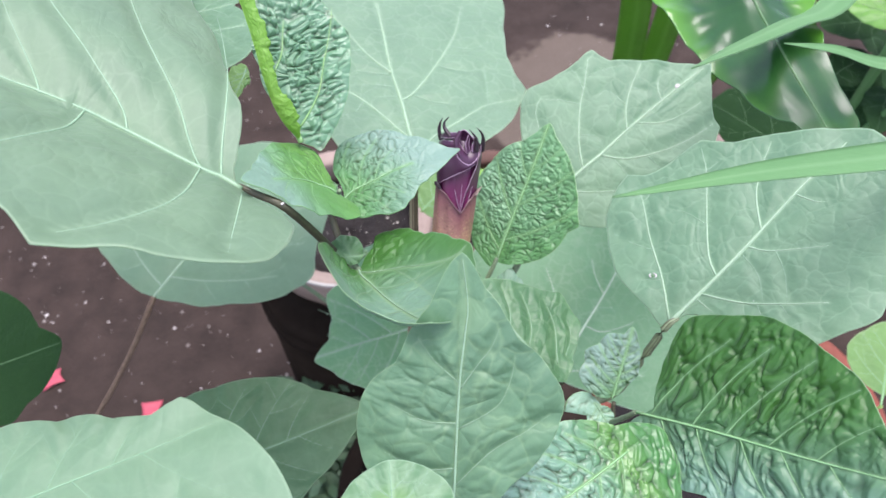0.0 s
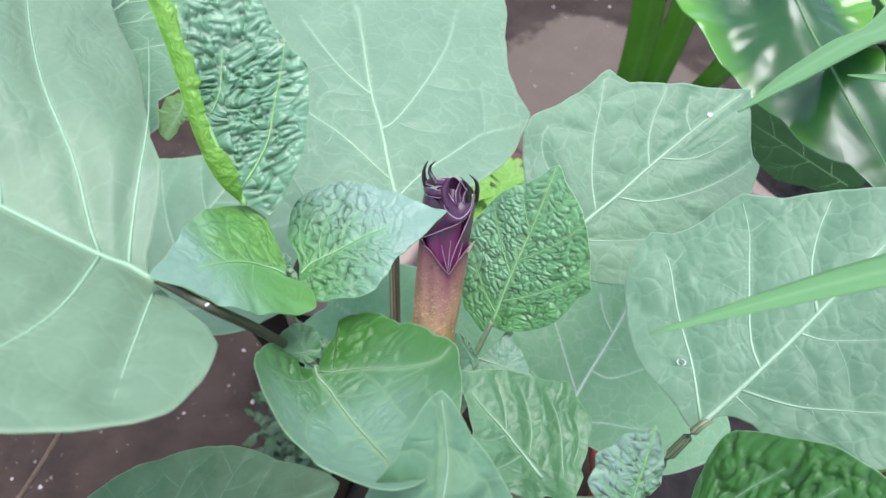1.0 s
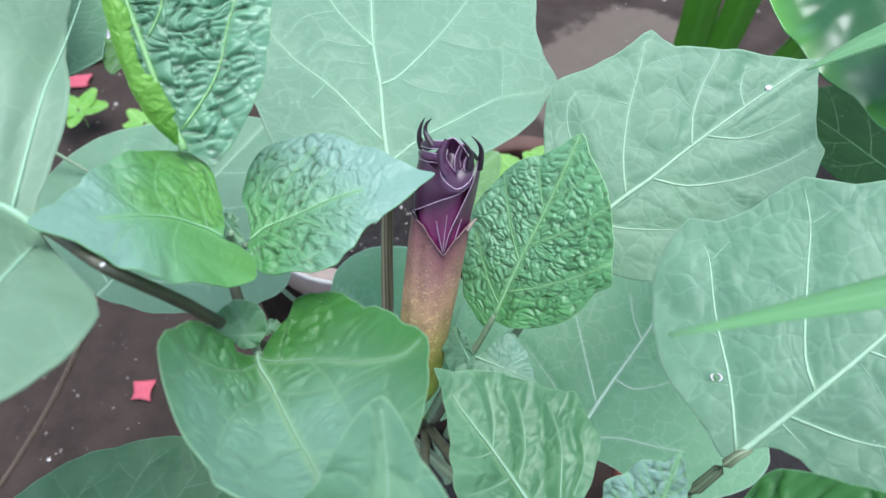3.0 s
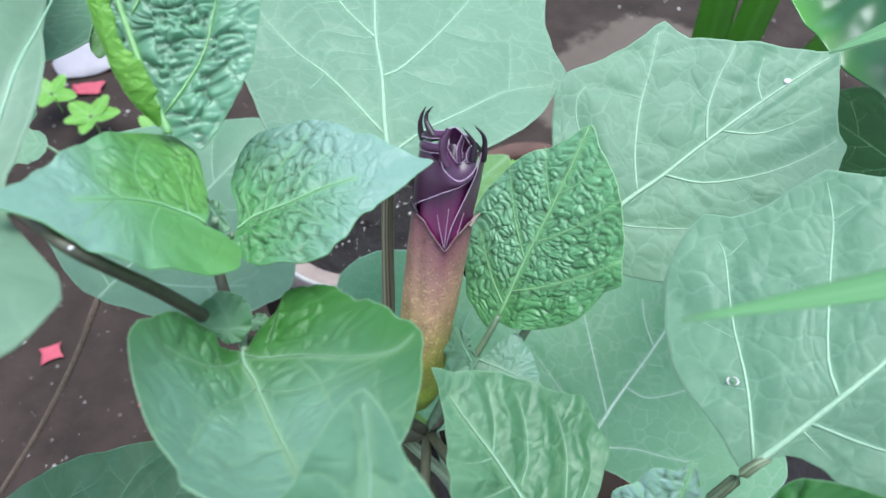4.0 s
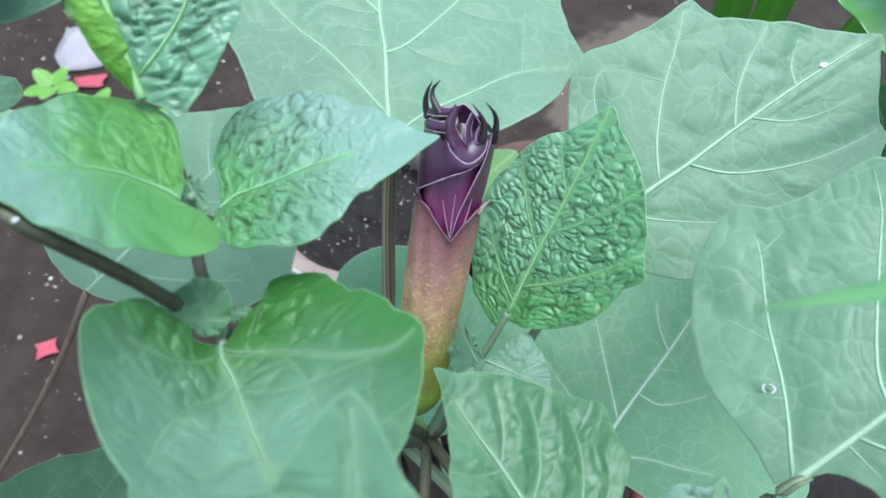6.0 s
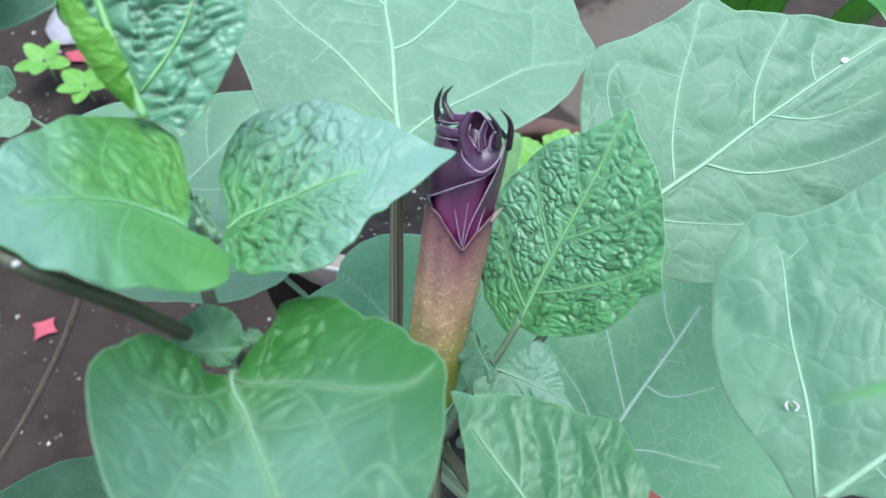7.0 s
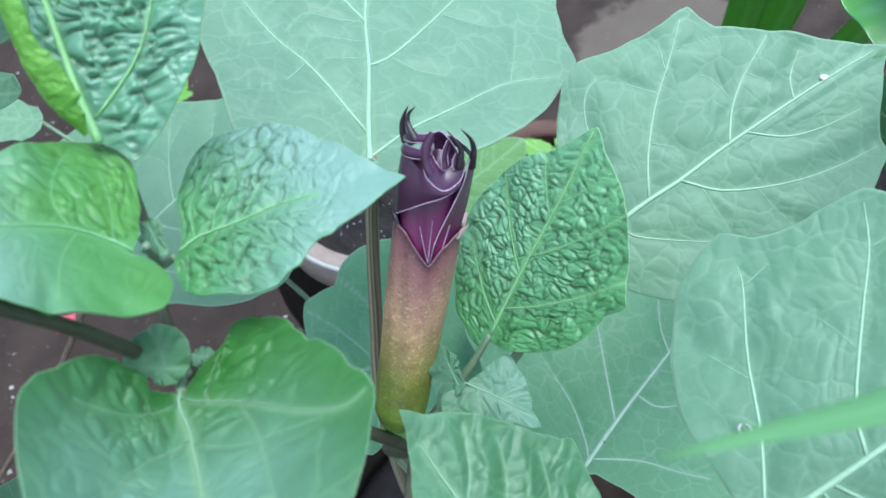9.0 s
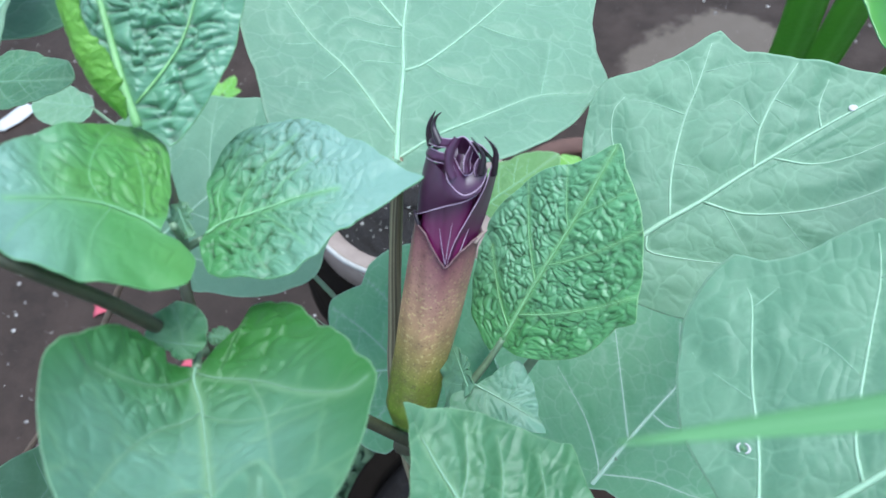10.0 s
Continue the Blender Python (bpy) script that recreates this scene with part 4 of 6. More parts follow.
part("drum_lid", lathe([(0.128, 0.325), (0.128, 0.345), (0.122, 0.352), (0.02, 0.356), (0.0005, 0.356)]), M_BLACK, drum)

# ---- the flowering plant ----
plant = tagged(new("thorn_apple_plant"), "leafy thorn-apple plant with one purple flower bud", "plant")
plant.location = (0.0, 0.30, 0.305)
HUB = (0.004, 0.230, 0.838)
owner = plant


def stalk(points, radii, mat, name="stem", label="", **kw):
    root = owner.location
    return part(name, tube([Vector(p) - root for p in points], radii, **kw), mat, owner, label)


def grow(key, top, **kw):
    d, root = LEAF[key], owner.location
    return leaf(owner, Vector(d["base"]) - root, Vector(d["tip"]) - root, d["up"], d["lobes"], top, paths=d.get("paths", []) + d.get("twigs", []), **kw)


def stripe_material(name, dark, pale):
    n = Nodes(name)
    band = n.noise(3.2, 3.0, n.attr("turn", "Vector"))
    col = n.mix(n.ramp(band, (0.40, (0, 0, 0)), (0.60, (1, 1, 1))), dark, pale)
    col = n.mix(n.math("MULTIPLY", n.noise(500.0), 0.4), col, (0.07, 0.05, 0.03))
    return n.set(Base_Color=col, Roughness=0.5).bump(band, 0.5, 0.0006).mat


M_STRIPE = stripe_material("striped_stalk", (0.085, 0.065, 0.036), (0.38, 0.33, 0.20))
M_GREY_STRIPE = stripe_material("grey_green_stalk", (0.070, 0.085, 0.045), (0.26, 0.34, 0.19))
stalk([plant.location, (-0.010, 0.292, 0.5), (-0.014, 0.268, 0.70), (-0.012, 0.240, 0.80), HUB, (0.013, 0.2385, 0.853)], (0.008, 0.007, 0.0055, 0.0040, 0.0034, 0.0028), M_STEM, "stem", "dark main stem", rib=0.05)
stalk([HUB, (-0.012, 0.224, 0.875), (-0.032, 0.212, 0.935), (-0.044, 0.203, 0.975), (-0.055, 0.197, 1.010), (-0.0637, 0.1901, 1.0385), (-0.075, 0.196, 1.0385), (-0.0825, 0.1995, 1.0395)], (0.0028, 0.0024, 0.0019, 0.0016, 0.0013), M_STEM, "stem", "dark side branch", rib=0.06)
stalk([(-0.044, 0.203, 0.975), (-0.050, 0.214, 0.988), (-0.055, 0.228, 0.995), (-0.060, 0.240, 1.012)], (0.0018, 0.0016, 0.0014), M_STEM, "stem")
stalk([(-0.052, 0.224, 0.994), (-0.049, 0.221, 1.006), (-0.046, 0.218, 1.014)], (0.0012, 0.0010), M_STALK, "leaf_stalk")
stalk([(-0.052, 0.224, 0.993), (-0.047, 0.225, 0.997)], (0.0012, 0.0010), M_STALK, "leaf_stalk")
stalk([(-0.044, 0.203, 0.975), (-0.041, 0.198, 0.984), (-0.038, 0.193, 0.988)], (0.0016, 0.0012), M_STALK, "leaf_stalk")
stalk([HUB, (0.012, 0.236, 0.866), (0.0235, 0.2455, 0.889), (0.028, 0.251, 0.897), (0.032, 0.2565, 0.905)], (0.0024, 0.0018, 0.0014, 0.0012), M_STALK, "leaf_stalk")
stalk([(-0.012, 0.240, 0.80), (0.040, 0.195, 0.835), (0.0860, 0.1750, 0.8850), (0.1030, 0.1840, 0.9120), (0.112, 0.190, 0.9405), (0.118, 0.193, 0.9440)], (0.0026, 0.0026, 0.0025, 0.0023, 0.0018, 0.0010), M_GREY_STRIPE, "leaf_stalk", "grey-green ribbed leaf stalk", rib=0.10, sides=24)
stalk([(0.012, 0.26, 0.74), (0.04, 0.272, 0.84), (0.066, 0.297, 0.907)], (0.003, 0.0022, 0.0016), M_STALK, "leaf_stalk")
stalk([(0.012, 0.262, 0.66), (0.06, 0.262, 0.69), (0.10, 0.283, 0.721)], (0.003, 0.0022, 0.0016), M_STALK, "leaf_stalk")
stalk([(0.012, 0.265, 0.62), (-0.005, 0.30, 0.66), (-0.014, 0.336, 0.686)], (0.003, 0.0022, 0.0016), M_STALK, "leaf_stalk")
stalk([(-0.024, 0.290, 0.315), (-0.026, 0.272, 0.60), (-0.023, 0.266, 0.78), (-0.0185, 0.278, 0.87), (-0.017, 0.298, 0.935), LEAF["L12"]["base"]], (0.0034, 0.0032, 0.0030, 0.0028, 0.0024, 0.0022), M_STRIPE, "leaf_stalk", "brown ribbed stalk behind the bud", rib=0.16, sides=24)
stalk([HUB, (0.035, 0.185, 0.88), (0.057, 0.160, 0.940)], (0.0024, 0.0016), M_STEM, "leaf_stalk")
stalk([HUB, (0.06, 0.165, 0.87), (0.085, 0.155, 0.90), (0.087, 0.161, 0.914)], (0.0024, 0.0015, 0.001), M_STEM, "leaf_stalk")
stalk([(0.085, 0.155, 0.90), (0.088, 0.148, 0.925), (0.091, 0.145, 0.939)], (0.0016, 0.0012), M_STALK, "leaf_stalk")
stalk([(0.06, 0.165, 0.87), (0.075, 0.135, 0.92), (0.080, 0.120, 0.953)], (0.0016, 0.0012), M_STALK, "leaf_stalk")
stalk([HUB, (0.01, 0.14, 0.87), (0.003, 0.090, 0.93)], (0.0024, 0.0016), M_STEM, "leaf_stalk")

big = dict(rings=54, turns=156, cell=0.009)
grow("L1", M_WORN, seed=1, trough=(0.0075, 0.020), bulge=0.0022, vein_mat=M_VEIN_FAINT, **big)
grow("L10", M_MATURE, seed=2, veins=4, splay=52, bulge=0.0010, **big)
grow("L11", M_MATURE, seed=3, veins=4, splay=46, bulge=0.0010, **big)
grow("L12", M_PALE, seed=4, veins=5, splay=42, start=0.03, rib=0.0013, bulge=0.0017, **big)
grow("L13", M_MINT, young=lambda u, v, n: 0.12 * n, seed=5, veins=4, splay=52, bulge=0.0010, vein_mat=M_VEIN_BRIGHT, **big)
grow("L16", M_MINT, young=lambda u, v, n: 0.15 * n, seed=7, veins=4, **big)
grow("L6", M_DEEP, seed=12, veins=4, bulge=0.0012, cup=0.77, droop=-0.45, fold=(1.3, 1.45), bow=0.11, wave=0.0002, rib=0.0005, vein_mat=M_VEIN_FAINT, rings=90, turns=320, wrinkle=0.0070, cell=0.0038, tone=1.3, crease=lambda u, v: np.clip(np.where(v > 0, 0.95 - 2.6 * u, 1.3 - 3.0 * u), 0.12, 1) * np.clip(12 * np.abs(v), 0.1, 1), young=lambda u, v, n: np.clip(np.maximum(0.05, np.where(v > 0, 0.85 - 2.6 * u + 0.9 * v, 1.10 - 2.7 * u - 0.7 * v)) + np.clip(3.4 * np.abs(v) - 0.80, 0, 0.7) * np.clip(1.6 - 2 * u, 0, 1), 0, 0.92) * (0.70 + 0.5 * n), bloom_sheen=lambda u, v: 0.9 * np.clip(3 * u - 0.1, 0, 1) * np.clip(1.7 - 4 * np.abs(v), 0, 1))
grow("L7", M_DEEP, seed=13, veins=5, bulge=0.0014, rib=0.0006, tone=0.8, vein_mat=M_VEIN_FAINT, wrinkle=0.0018, bloom_sheen=lambda u, v: 0.35 + 0 * u, young=lambda u, v, n: 0.16 * n, **dict(big, cell=0.0085, rings=80, turns=240))
grow("L8", M_DEEP, seed=14, bulge=0.0024, rib=0.0009, tone=1.2, vein_mat=M_VEIN_FAINT, bloom_sheen=lambda u, v: 0.12 + 0 * u, young=lambda u, v, n: 0.05 + 0.18 * n, wrinkle=0.0014, **dict(big, cell=0.0065, rings=80, turns=240))
crisp = dict(wrinkle=0.0019, cell=0.0025, bulge=0.0006, rings=96, turns=350, vein_mat=M_VEIN_YOUNG, rib=0.0006)
# The pale blends below put sky sheen into the young leaves' colour.
grow("L5", M_YOUNG, under=M_UNDER, seed=21, veins=3, splay=40, bloom_sheen=lambda u, v: np.clip(0.27 + 0.5 * v - np.clip(0.3 - u, 0, 1) * 1.0, 0.04, 0.45), label="deeply wrinkled glossy green young leaf", **dict(crisp, rib=0.0007, cell=0.0023, wrinkle=0.0020))
grow("L3", M_TENDER, under=M_UNDER, crease=lambda u, v: 1.45 - 1.6 * u + 0.5 * v, seed=22, bloom_sheen=lambda u, v: np.clip(1.6 * u - 0.12 + 0.7 * np.abs(v), 0.12, 1.0), **dict(crisp, vein_mat=M_VEIN_YOUNG, rib=0.00042, tone=0.8, wrinkle=0.0025, cell=0.0026))
grow("L2", M_TENDER, under=M_UNDER, crease=lambda u, v: np.where(v < -0.03 - 0.1 * u, 0.85 - 0.5 * u, 0.18), seed=23, bloom_sheen=lambda u, v: np.clip(2.0 * u - 0.35, 0.15, 0.9), young=lambda u, v, n: np.clip(np.where(v < -0.03 - 0.1 * u, 1.0, 0.62) * np.clip(1.35 - 2.3 * u, 0, 0.85) * (0.35 + n), 0, 0.65), **dict(crisp, vein_mat=M_VEIN_YOUNG, rib=0.00042, tone=0.8, wrinkle=0.0017, cell=0.0030))
grow("L4", M_CRISP, under=M_UNDER, seed=24, slant=80, stretch=2.6, bloom_sheen=lambda u, v: 0.42 + 0 * u, **dict(crisp, wrinkle=0.0036, cell=0.0027, rib=0.0013, vein_mat=M_VEIN_PALE))
# Bluish gloss on the lower half is painted in as a pale blend.
grow("L20", M_FOREST, under=M_UNDER, seed=25, veins=5, young=lambda u, v, n: np.clip(0.25 + 2.6 * v + 0.5 * n, 0, 0.9), bloom_sheen=lambda u, v: np.clip(0.55 - 2.2 * v, 0, 0.9), **dict(crisp, wrinkle=0.0046, cell=0.0044, stretch=2.4, slant=70))
grow("L22", M_CRISP, under=M_UNDER, seed=26, veins=4, bloom_sheen=lambda u, v: np.clip(0.15 + 1.1 * u, 0, 0.8), young=lambda u, v, n: 0.7 * np.clip(1 - 5 * np.abs(u - 0.05), 0, 1), **dict(crisp, wrinkle=0.0030, cell=0.0034))
small = dict(rings=34, turns=96, veins=4, rib=0.0006, tone=0.7, vein_mat=M_VEIN_SOFT)
grow("L23", M_MATURE, seed=27, young=lambda u, v, n: np.clip(1.2 - 3 * np.hypot(u - 0.45, v), 0.2, 0.8) * (0.5 + 0.7 * n), **small)
grow("L21", M_TENDER, bloom_sheen=lambda u, v: np.clip(0.35 + 1.1 * u + np.abs(v), 0, 1), seed=28, **dict(crisp, wrinkle=0.0022, cell=0.0030, rings=60, turns=180))
grow("L21b", M_YOUNG, bloom_sheen=lambda u, v: 0.9 + 0 * u, seed=29, wrinkle=0.0005, cell=0.004, **small)
grow("L4b", M_UNDER, seed=35, **small)
grow("L9", M_DUSK, under=M_UNDER, bloom_sheen=lambda u, v: np.clip(0.15 + 0.9 * u + 0.6 * v, 0.1, 0.8), seed=30, veins=2, **dict(crisp, wrinkle=0.0012, cell=0.0040, rings=70, turns=200, tone=0.45, rib=0.0004, vein_mat=M_VEIN_FAINT))
grow("L9b", M_DUSK, under=M_UNDER, bloom_sheen=lambda u, v: 0.35 + 0 * u, seed=31, veins=1, **dict(crisp, wrinkle=0.0007, cell=0.0036, rings=50, turns=150, tone=0.35, rib=0.0004, vein_mat=M_VEIN_SOFT))
grow("L2b", M_DEEP, seed=32, young=lambda u, v, n: 0.30 + 0.25 * n, bloom_sheen=lambda u, v: 0.4 + 0 * u, **dict(small, veins=1, tone=0.25, rib=0.0003))
grow("S1", M_PALE, seed=36, young=lambda u, v, n: 0.15 + 0 * u, **small)
stalk([(0.012, 0.272, 0.60), (-0.13, 0.40, 0.64), LEAF["S1"]["base"]], (0.0026, 0.002, 0.0014), M_STALK, "leaf_stalk")
grow("L2c", M_DEEP, seed=33, **small)
grow("L2d", M_DEEP, seed=34, **small)


def ribbon(points, widths, across, arch, n=40, m=9, waves=0.0):
    """A curved strip: a line, its widths, the way across it and how far it arches."""
    line = spline(points, n)
    w = np.interp(np.linspace(0, 1, n), np.linspace(0, 1, len(widths)), widths)
    tang = np.gradient(line, axis=0)
    tang /= np.linalg.norm(tang, axis=1)[:, None]
    side = np.cross(np.cross(tang, np.array(across, float)), tang)
    side /= np.linalg.norm(side, axis=1)[:, None]
    norm = np.cross(tang, side)
    f = np.linspace(-1, 1, m)
    top = []
    for i in range(n):
        for j in range(m):
            top.append(line[i] + side[i] * f[j] * w[i] / 2 + norm[i] * (arch * w[i] * (1 - f[j] ** 2) + waves * w[i] * math.sin(i * 0.9) * f[j]))
    top = np.array(top)
    nrm = np.repeat(norm, m, axis=0)
    verts = np.vstack([top, top - nrm * 0.0004])
    c, faces = n * m, []
    for i in range(n - 1):
        for j in range(m - 1):
            q = (i * m + j, i * m + j + 1, (i + 1) * m + j + 1, (i + 1) * m + j)
            faces += [q, tuple(c + k for k in q[::-1])]
    ring = [i * m for i in range(n)] + [(n - 1) * m + j for j in range(1, m)] + [i * m + m - 1 for i in range(n - 2, -1, -1)] + [j for j in range(m - 2, 0, -1)]
    for a, b in zip(ring, ring[1:] + ring[:1]):
        faces.append((b, a, c + a, c + b))
    me = mesh_of("ribbon", verts, faces)
    flat = np.zeros((len(verts), 3))
    flat[:, 0] = np.tile(np.repeat(np.linspace(0, 0.2, n), m), 2)
    flat[:, 1] = np.tile(np.tile(f * 0.01, n), 2)
    me.attributes.new("flat", "FLOAT_VECTOR", "POINT").data.foreach_set("vector", flat.ravel())
    me.attributes.new("crease", "FLOAT", "POINT").data.foreach_set("value", np.ones(len(verts)))
    me.attributes.new("grain", "FLOAT_VECTOR", "POINT").data.foreach_set("vector", (flat * 250).ravel())
    rib = np.tile(np.tile(np.where(np.abs(f) < 0.13, 0.5, 0.0), n), 2)
    me.attributes.new("vein", "FLOAT", "POINT").data.foreach_set("value", rib)
    me.attributes.new("young", "FLOAT", "POINT").data.foreach_set("value", np.zeros(len(verts)))
    return me


# the young leaf's edge, rolled over so that its pale underside shows
owner = plant
FREE = [(-0.0898, 0.2802, 1.0781), (-0.0856, 0.2719, 1.0703), (-0.0824, 0.2644, 1.0631), (-0.0800, 0.2578, 1.0562), (-0.0779, 0.2521, 1.0497), (-0.0757, 0.2475, 1.0432), (-0.0732, 0.2439, 1.0368), (-0.0698, 0.2414, 1.0303), (-0.0653, 0.2402, 1.0236)]
INNER = [(-0.0803, 0.2820, 1.0784), (-0.0778, 0.2738, 1.0716), (-0.0743, 0.2649, 1.0628), (-0.0718, 0.2586, 1.0562), (-0.0714, 0.2534, 1.0510), (-0.0679, 0.2493, 1.0444), (-0.0637, 0.2461, 1.0378), (-0.0623, 0.2437, 1.0322), (-0.0637, 0.2402, 1.0257)]


def band(left, right, arch, ruffle, n=110, m=15, seed=0):
    """A strip between two lines, arched across and ruffled along its free edge."""
    a, b = spline(left, n), spline(right, n)
    s = np.arange(n)
    shake = lattice(s * 0.22, s * 0 + 3.5, seed) - 0.5 + 0.6 * (lattice(s * 0.55, s * 0 + 9.5, seed) - 0.5)
    f = np.linspace(0, 1, m)[None, :, None]
    line = a[:, None] * (1 - f) + (b + (b - a) * (shake * 0.45)[:, None])[:, None] * f
    tang = np.gradient(a, axis=0)
    norm = np.cross(tang, b - a)
    norm /= np.linalg.norm(norm, axis=1)[:, None]
    norm *= np.sign(norm[:, 2:])
    w = np.linalg.norm(b - a, axis=1)[:, None, None]
    S, F = np.meshgrid(s, np.linspace(0, 1, m), indexing="ij")
    lift = arch * (1 - (2 * F - 1) ** 2) + ruffle * (lattice(S * 0.3, F * 3, seed + 1) - 0.5) + 0.5 * ruffle * (lattice(S * 0.8, F * 5, seed + 2) - 0.5)
    top = (line + norm[:, None] * lift[..., None] * w).reshape(-1, 3)
    verts = np.vstack([top, top - np.repeat(norm, m, axis=0) * 0.0004])
    c, faces = n * m, []
    for i in range(n - 1):
        for j in range(m - 1):
            q = (i * m + j, (i + 1) * m + j, (i + 1) * m + j + 1, i * m + j + 1)
            faces += [q, tuple(c + k for k in q[::-1])]
    for i in range(n - 1):
        for j in (0, m - 1):
            faces.append((i * m + j, (i + 1) * m + j, c + (i + 1) * m + j, c + i * m + j))
    me = mesh_of("band", verts, faces)
    flat = np.tile(np.stack([S * 0.0008, F * 0.012, F * 0], -1).reshape(-1, 3), (2, 1))
    me.attributes.new("flat", "FLOAT_VECTOR", "POINT").data.foreach_set("vector", flat.ravel())
    me.attributes.new("grain", "FLOAT_VECTOR", "POINT").data.foreach_set("vector", (flat * 250).ravel())
    me.attributes.new("crease", "FLOAT", "POINT").data.foreach_set("value", np.ones(len(verts)))
    return me


part("rolled_edge", band([Vector(p) - plant.location for p in FREE], [Vector(p) * 0.8 + Vector(q) * 0.2 - plant.location for p, q in zip(INNER, FREE)], 0.16, 0.10, seed=7), M_BRIGHT, plant, "bright green rolled leaf edge")


# ---- the bud ----
FOOT, CROWN = Vector((-0.0005, 0.2355, 0.874)), Vector((0.0075, 0.2775, 0.944))
AXIS = (CROWN - FOOT).normalized()
PX = Vector((1, 0, 0)) - AXIS * AXIS.x
PX.normalize()
PY = AXIS.cross(PX)
SHIFT = FOOT - plant.location


def bud_point(s, r, a):
    """A place on the bud: metres up its axis, out from it, and the angle round it (minus 90 faces the front)."""
    return SHIFT + AXIS * s + PX * (r * math.cos(a)) + PY * (r * math.sin(a))


def turned(sn, an, shape, s_of, a0=0.0, a1=2 * math.pi):
    """A sheet round the bud's axis from functions of height and angle."""
    verts, faces = [], []
    closed = abs(a1 - a0 - 2 * math.pi) < 1e-6
    cols = an if closed else an + 1
    for i in range(sn + 1):
        for j in range(cols):
            a = a0 + (a1 - a0) * j / an
            s = s_of(i / sn, a)
            verts.append(bud_point(s, shape(s, a, i / sn), a))
    for i in range(sn):
        for j in range(an):
            k = (j + 1) % cols
            faces.append((i * cols + j, i * cols + k, (i + 1) * cols + k, (i + 1) * cols + j))
    return mesh_of("turned", verts, faces)


def calyx_material():
    n = Nodes("calyx_skin")
    h = n.attr("height")
    col = n.ramp(h, (0.0, (0.115, 0.200, 0.014)), (0.30, (0.165, 0.195, 0.024)), (0.46, (0.33, 0.245, 0.080)), (0.62, (0.44, 0.26, 0.145)), (0.80, (0.34, 0.175, 0.135)), (0.93, (0.24, 0.10, 0.10)), (1.0, (0.120, 0.040, 0.056)))
    # pale freckles gather in the middle, with dark streaks drawn out along the tube
    band = n.ramp(h, (0.30, (0.25, 0.25, 0.25)), (0.50, (1, 1, 1)), (0.72, (0.9, 0.9, 0.9)), (0.90, (0.15, 0.15, 0.15)))
    speck = n.ramp(n.noise(760.0, 3.0), (0.56, (0, 0, 0)), (0.64, (1, 1, 1)))
    col = n.mix(n.math("MULTIPLY", n.math("MULTIPLY", speck, band), 0.6), col, (0.68, 0.56, 0.24))
    dark = n.ramp(n.noise(110.0, 4.0), (0.45, (0, 0, 0)), (0.72, (1, 1, 1)))
    col = n.mix(n.math("MULTIPLY", dark, 0.45), col, (0.085, 0.045, 0.030))
    pores = n.ramp(n.noise(900.0, 2.0), (0.30, (1, 1, 1)), (0.42, (0, 0, 0)))
    col = n.mix(n.math("MULTIPLY", pores, 0.5), col, (0.06, 0.03, 0.03))
    n.set(Base_Color=col, Roughness=0.42)
    return n.bump(n.noise(300.0, 4.0), 0.3, 0.0005).mat


def petal_material():
    n = Nodes("purple_petal")
    col = n.mix(n.noise(160.0, 4.0), (0.028, 0.006, 0.024), (0.066, 0.015, 0.050))
    col = n.mix(n.attr("inner"), col, (0.145, 0.011, 0.075))
    return n.set(Base_Color=col, Roughness=0.36, Specular_IOR_Level=0.6).bump(n.noise(240.0, 4.0), 0.3, 0.0004).mat


M_CALYX, M_PETAL = calyx_material(), petal_material()
M_PIPING = plain("pale_petal_edge", (0.30, 0.19, 0.28), (0.48, 0.36, 0.45), 0.4, 500.0)
M_SPINE = plain("dark_petal_tip", (0.018, 0.010, 0.016), (0.035, 0.018, 0.028), 0.4, 500.0)
RIM_S = 0.0815
FRONT = -math.pi / 2


def calyx_radius(s, a, f):
    g = (s + 0.009) / (RIM_S + 0.009)
    r = 0.0048 + 0.0052 * min(1, g / 0.10) ** 0.6 + 0.0014 * math.sin(min(1, max(0, (g - 0.1) / 0.5)) * math.pi / 2) + 0.0008 * max(0, g - 0.75) * 4 * 0.4
    r -= 0.0012 * math.exp(-((g - 0.45) / 0.2) ** 2) * 0.4
    return r * (1 + 0.022 * math.cos(5 * a + 0.6) + 0.012 * math.cos(11 * a + 9 * g))


def calyx_top(f, a):
    """The rim dips to a sharp notch a little to one side of the front."""
    d = (math.degrees(a - FRONT) + 180) % 360 - 180
    top = float(np.interp(d, (-180, -90, -60, -30, 17, 36, 66, 110, 180), (0.080, 0.0835, 0.0835, 0.0812, 0.0708, 0.0775, 0.0818, 0.082, 0.080)))
    return f * (top + 0.009) - 0.009


me = turned(60, 144, calyx_radius, calyx_top)
me.attributes.new("height", "FLOAT", "POINT").data.foreach_set("value", [i / 60 for i in range(61) for _ in range(144)])
bud = part("flower_bud", me, M_CALYX, plant, "brown-green tubular calyx of a purple flower bud")
inner = turned(40, 96, lambda s, a, f: calyx_radius(s, a, f) - 0.0006, lambda f, a: calyx_top(f, a) * 1.0)
inner.attributes.new("height", "FLOAT", "POINT").data.foreach_set("value", [1.0] * len(inner.vertices))
part("calyx_lining", inner, M_CALYX, bud)
rim = [bud_point(calyx_top(1, a), calyx_radius(RIM_S, a, 1) + 0.0001, a) for a in np.linspace(0, 2 * math.pi, 73)]
part("calyx_edge", tube(rim, (0.00045, 0.00045), 110, 6), plain("maroon_edge", (0.10, 0.045, 0.05), (0.20, 0.11, 0.12), 0.45, 500.0), bud)
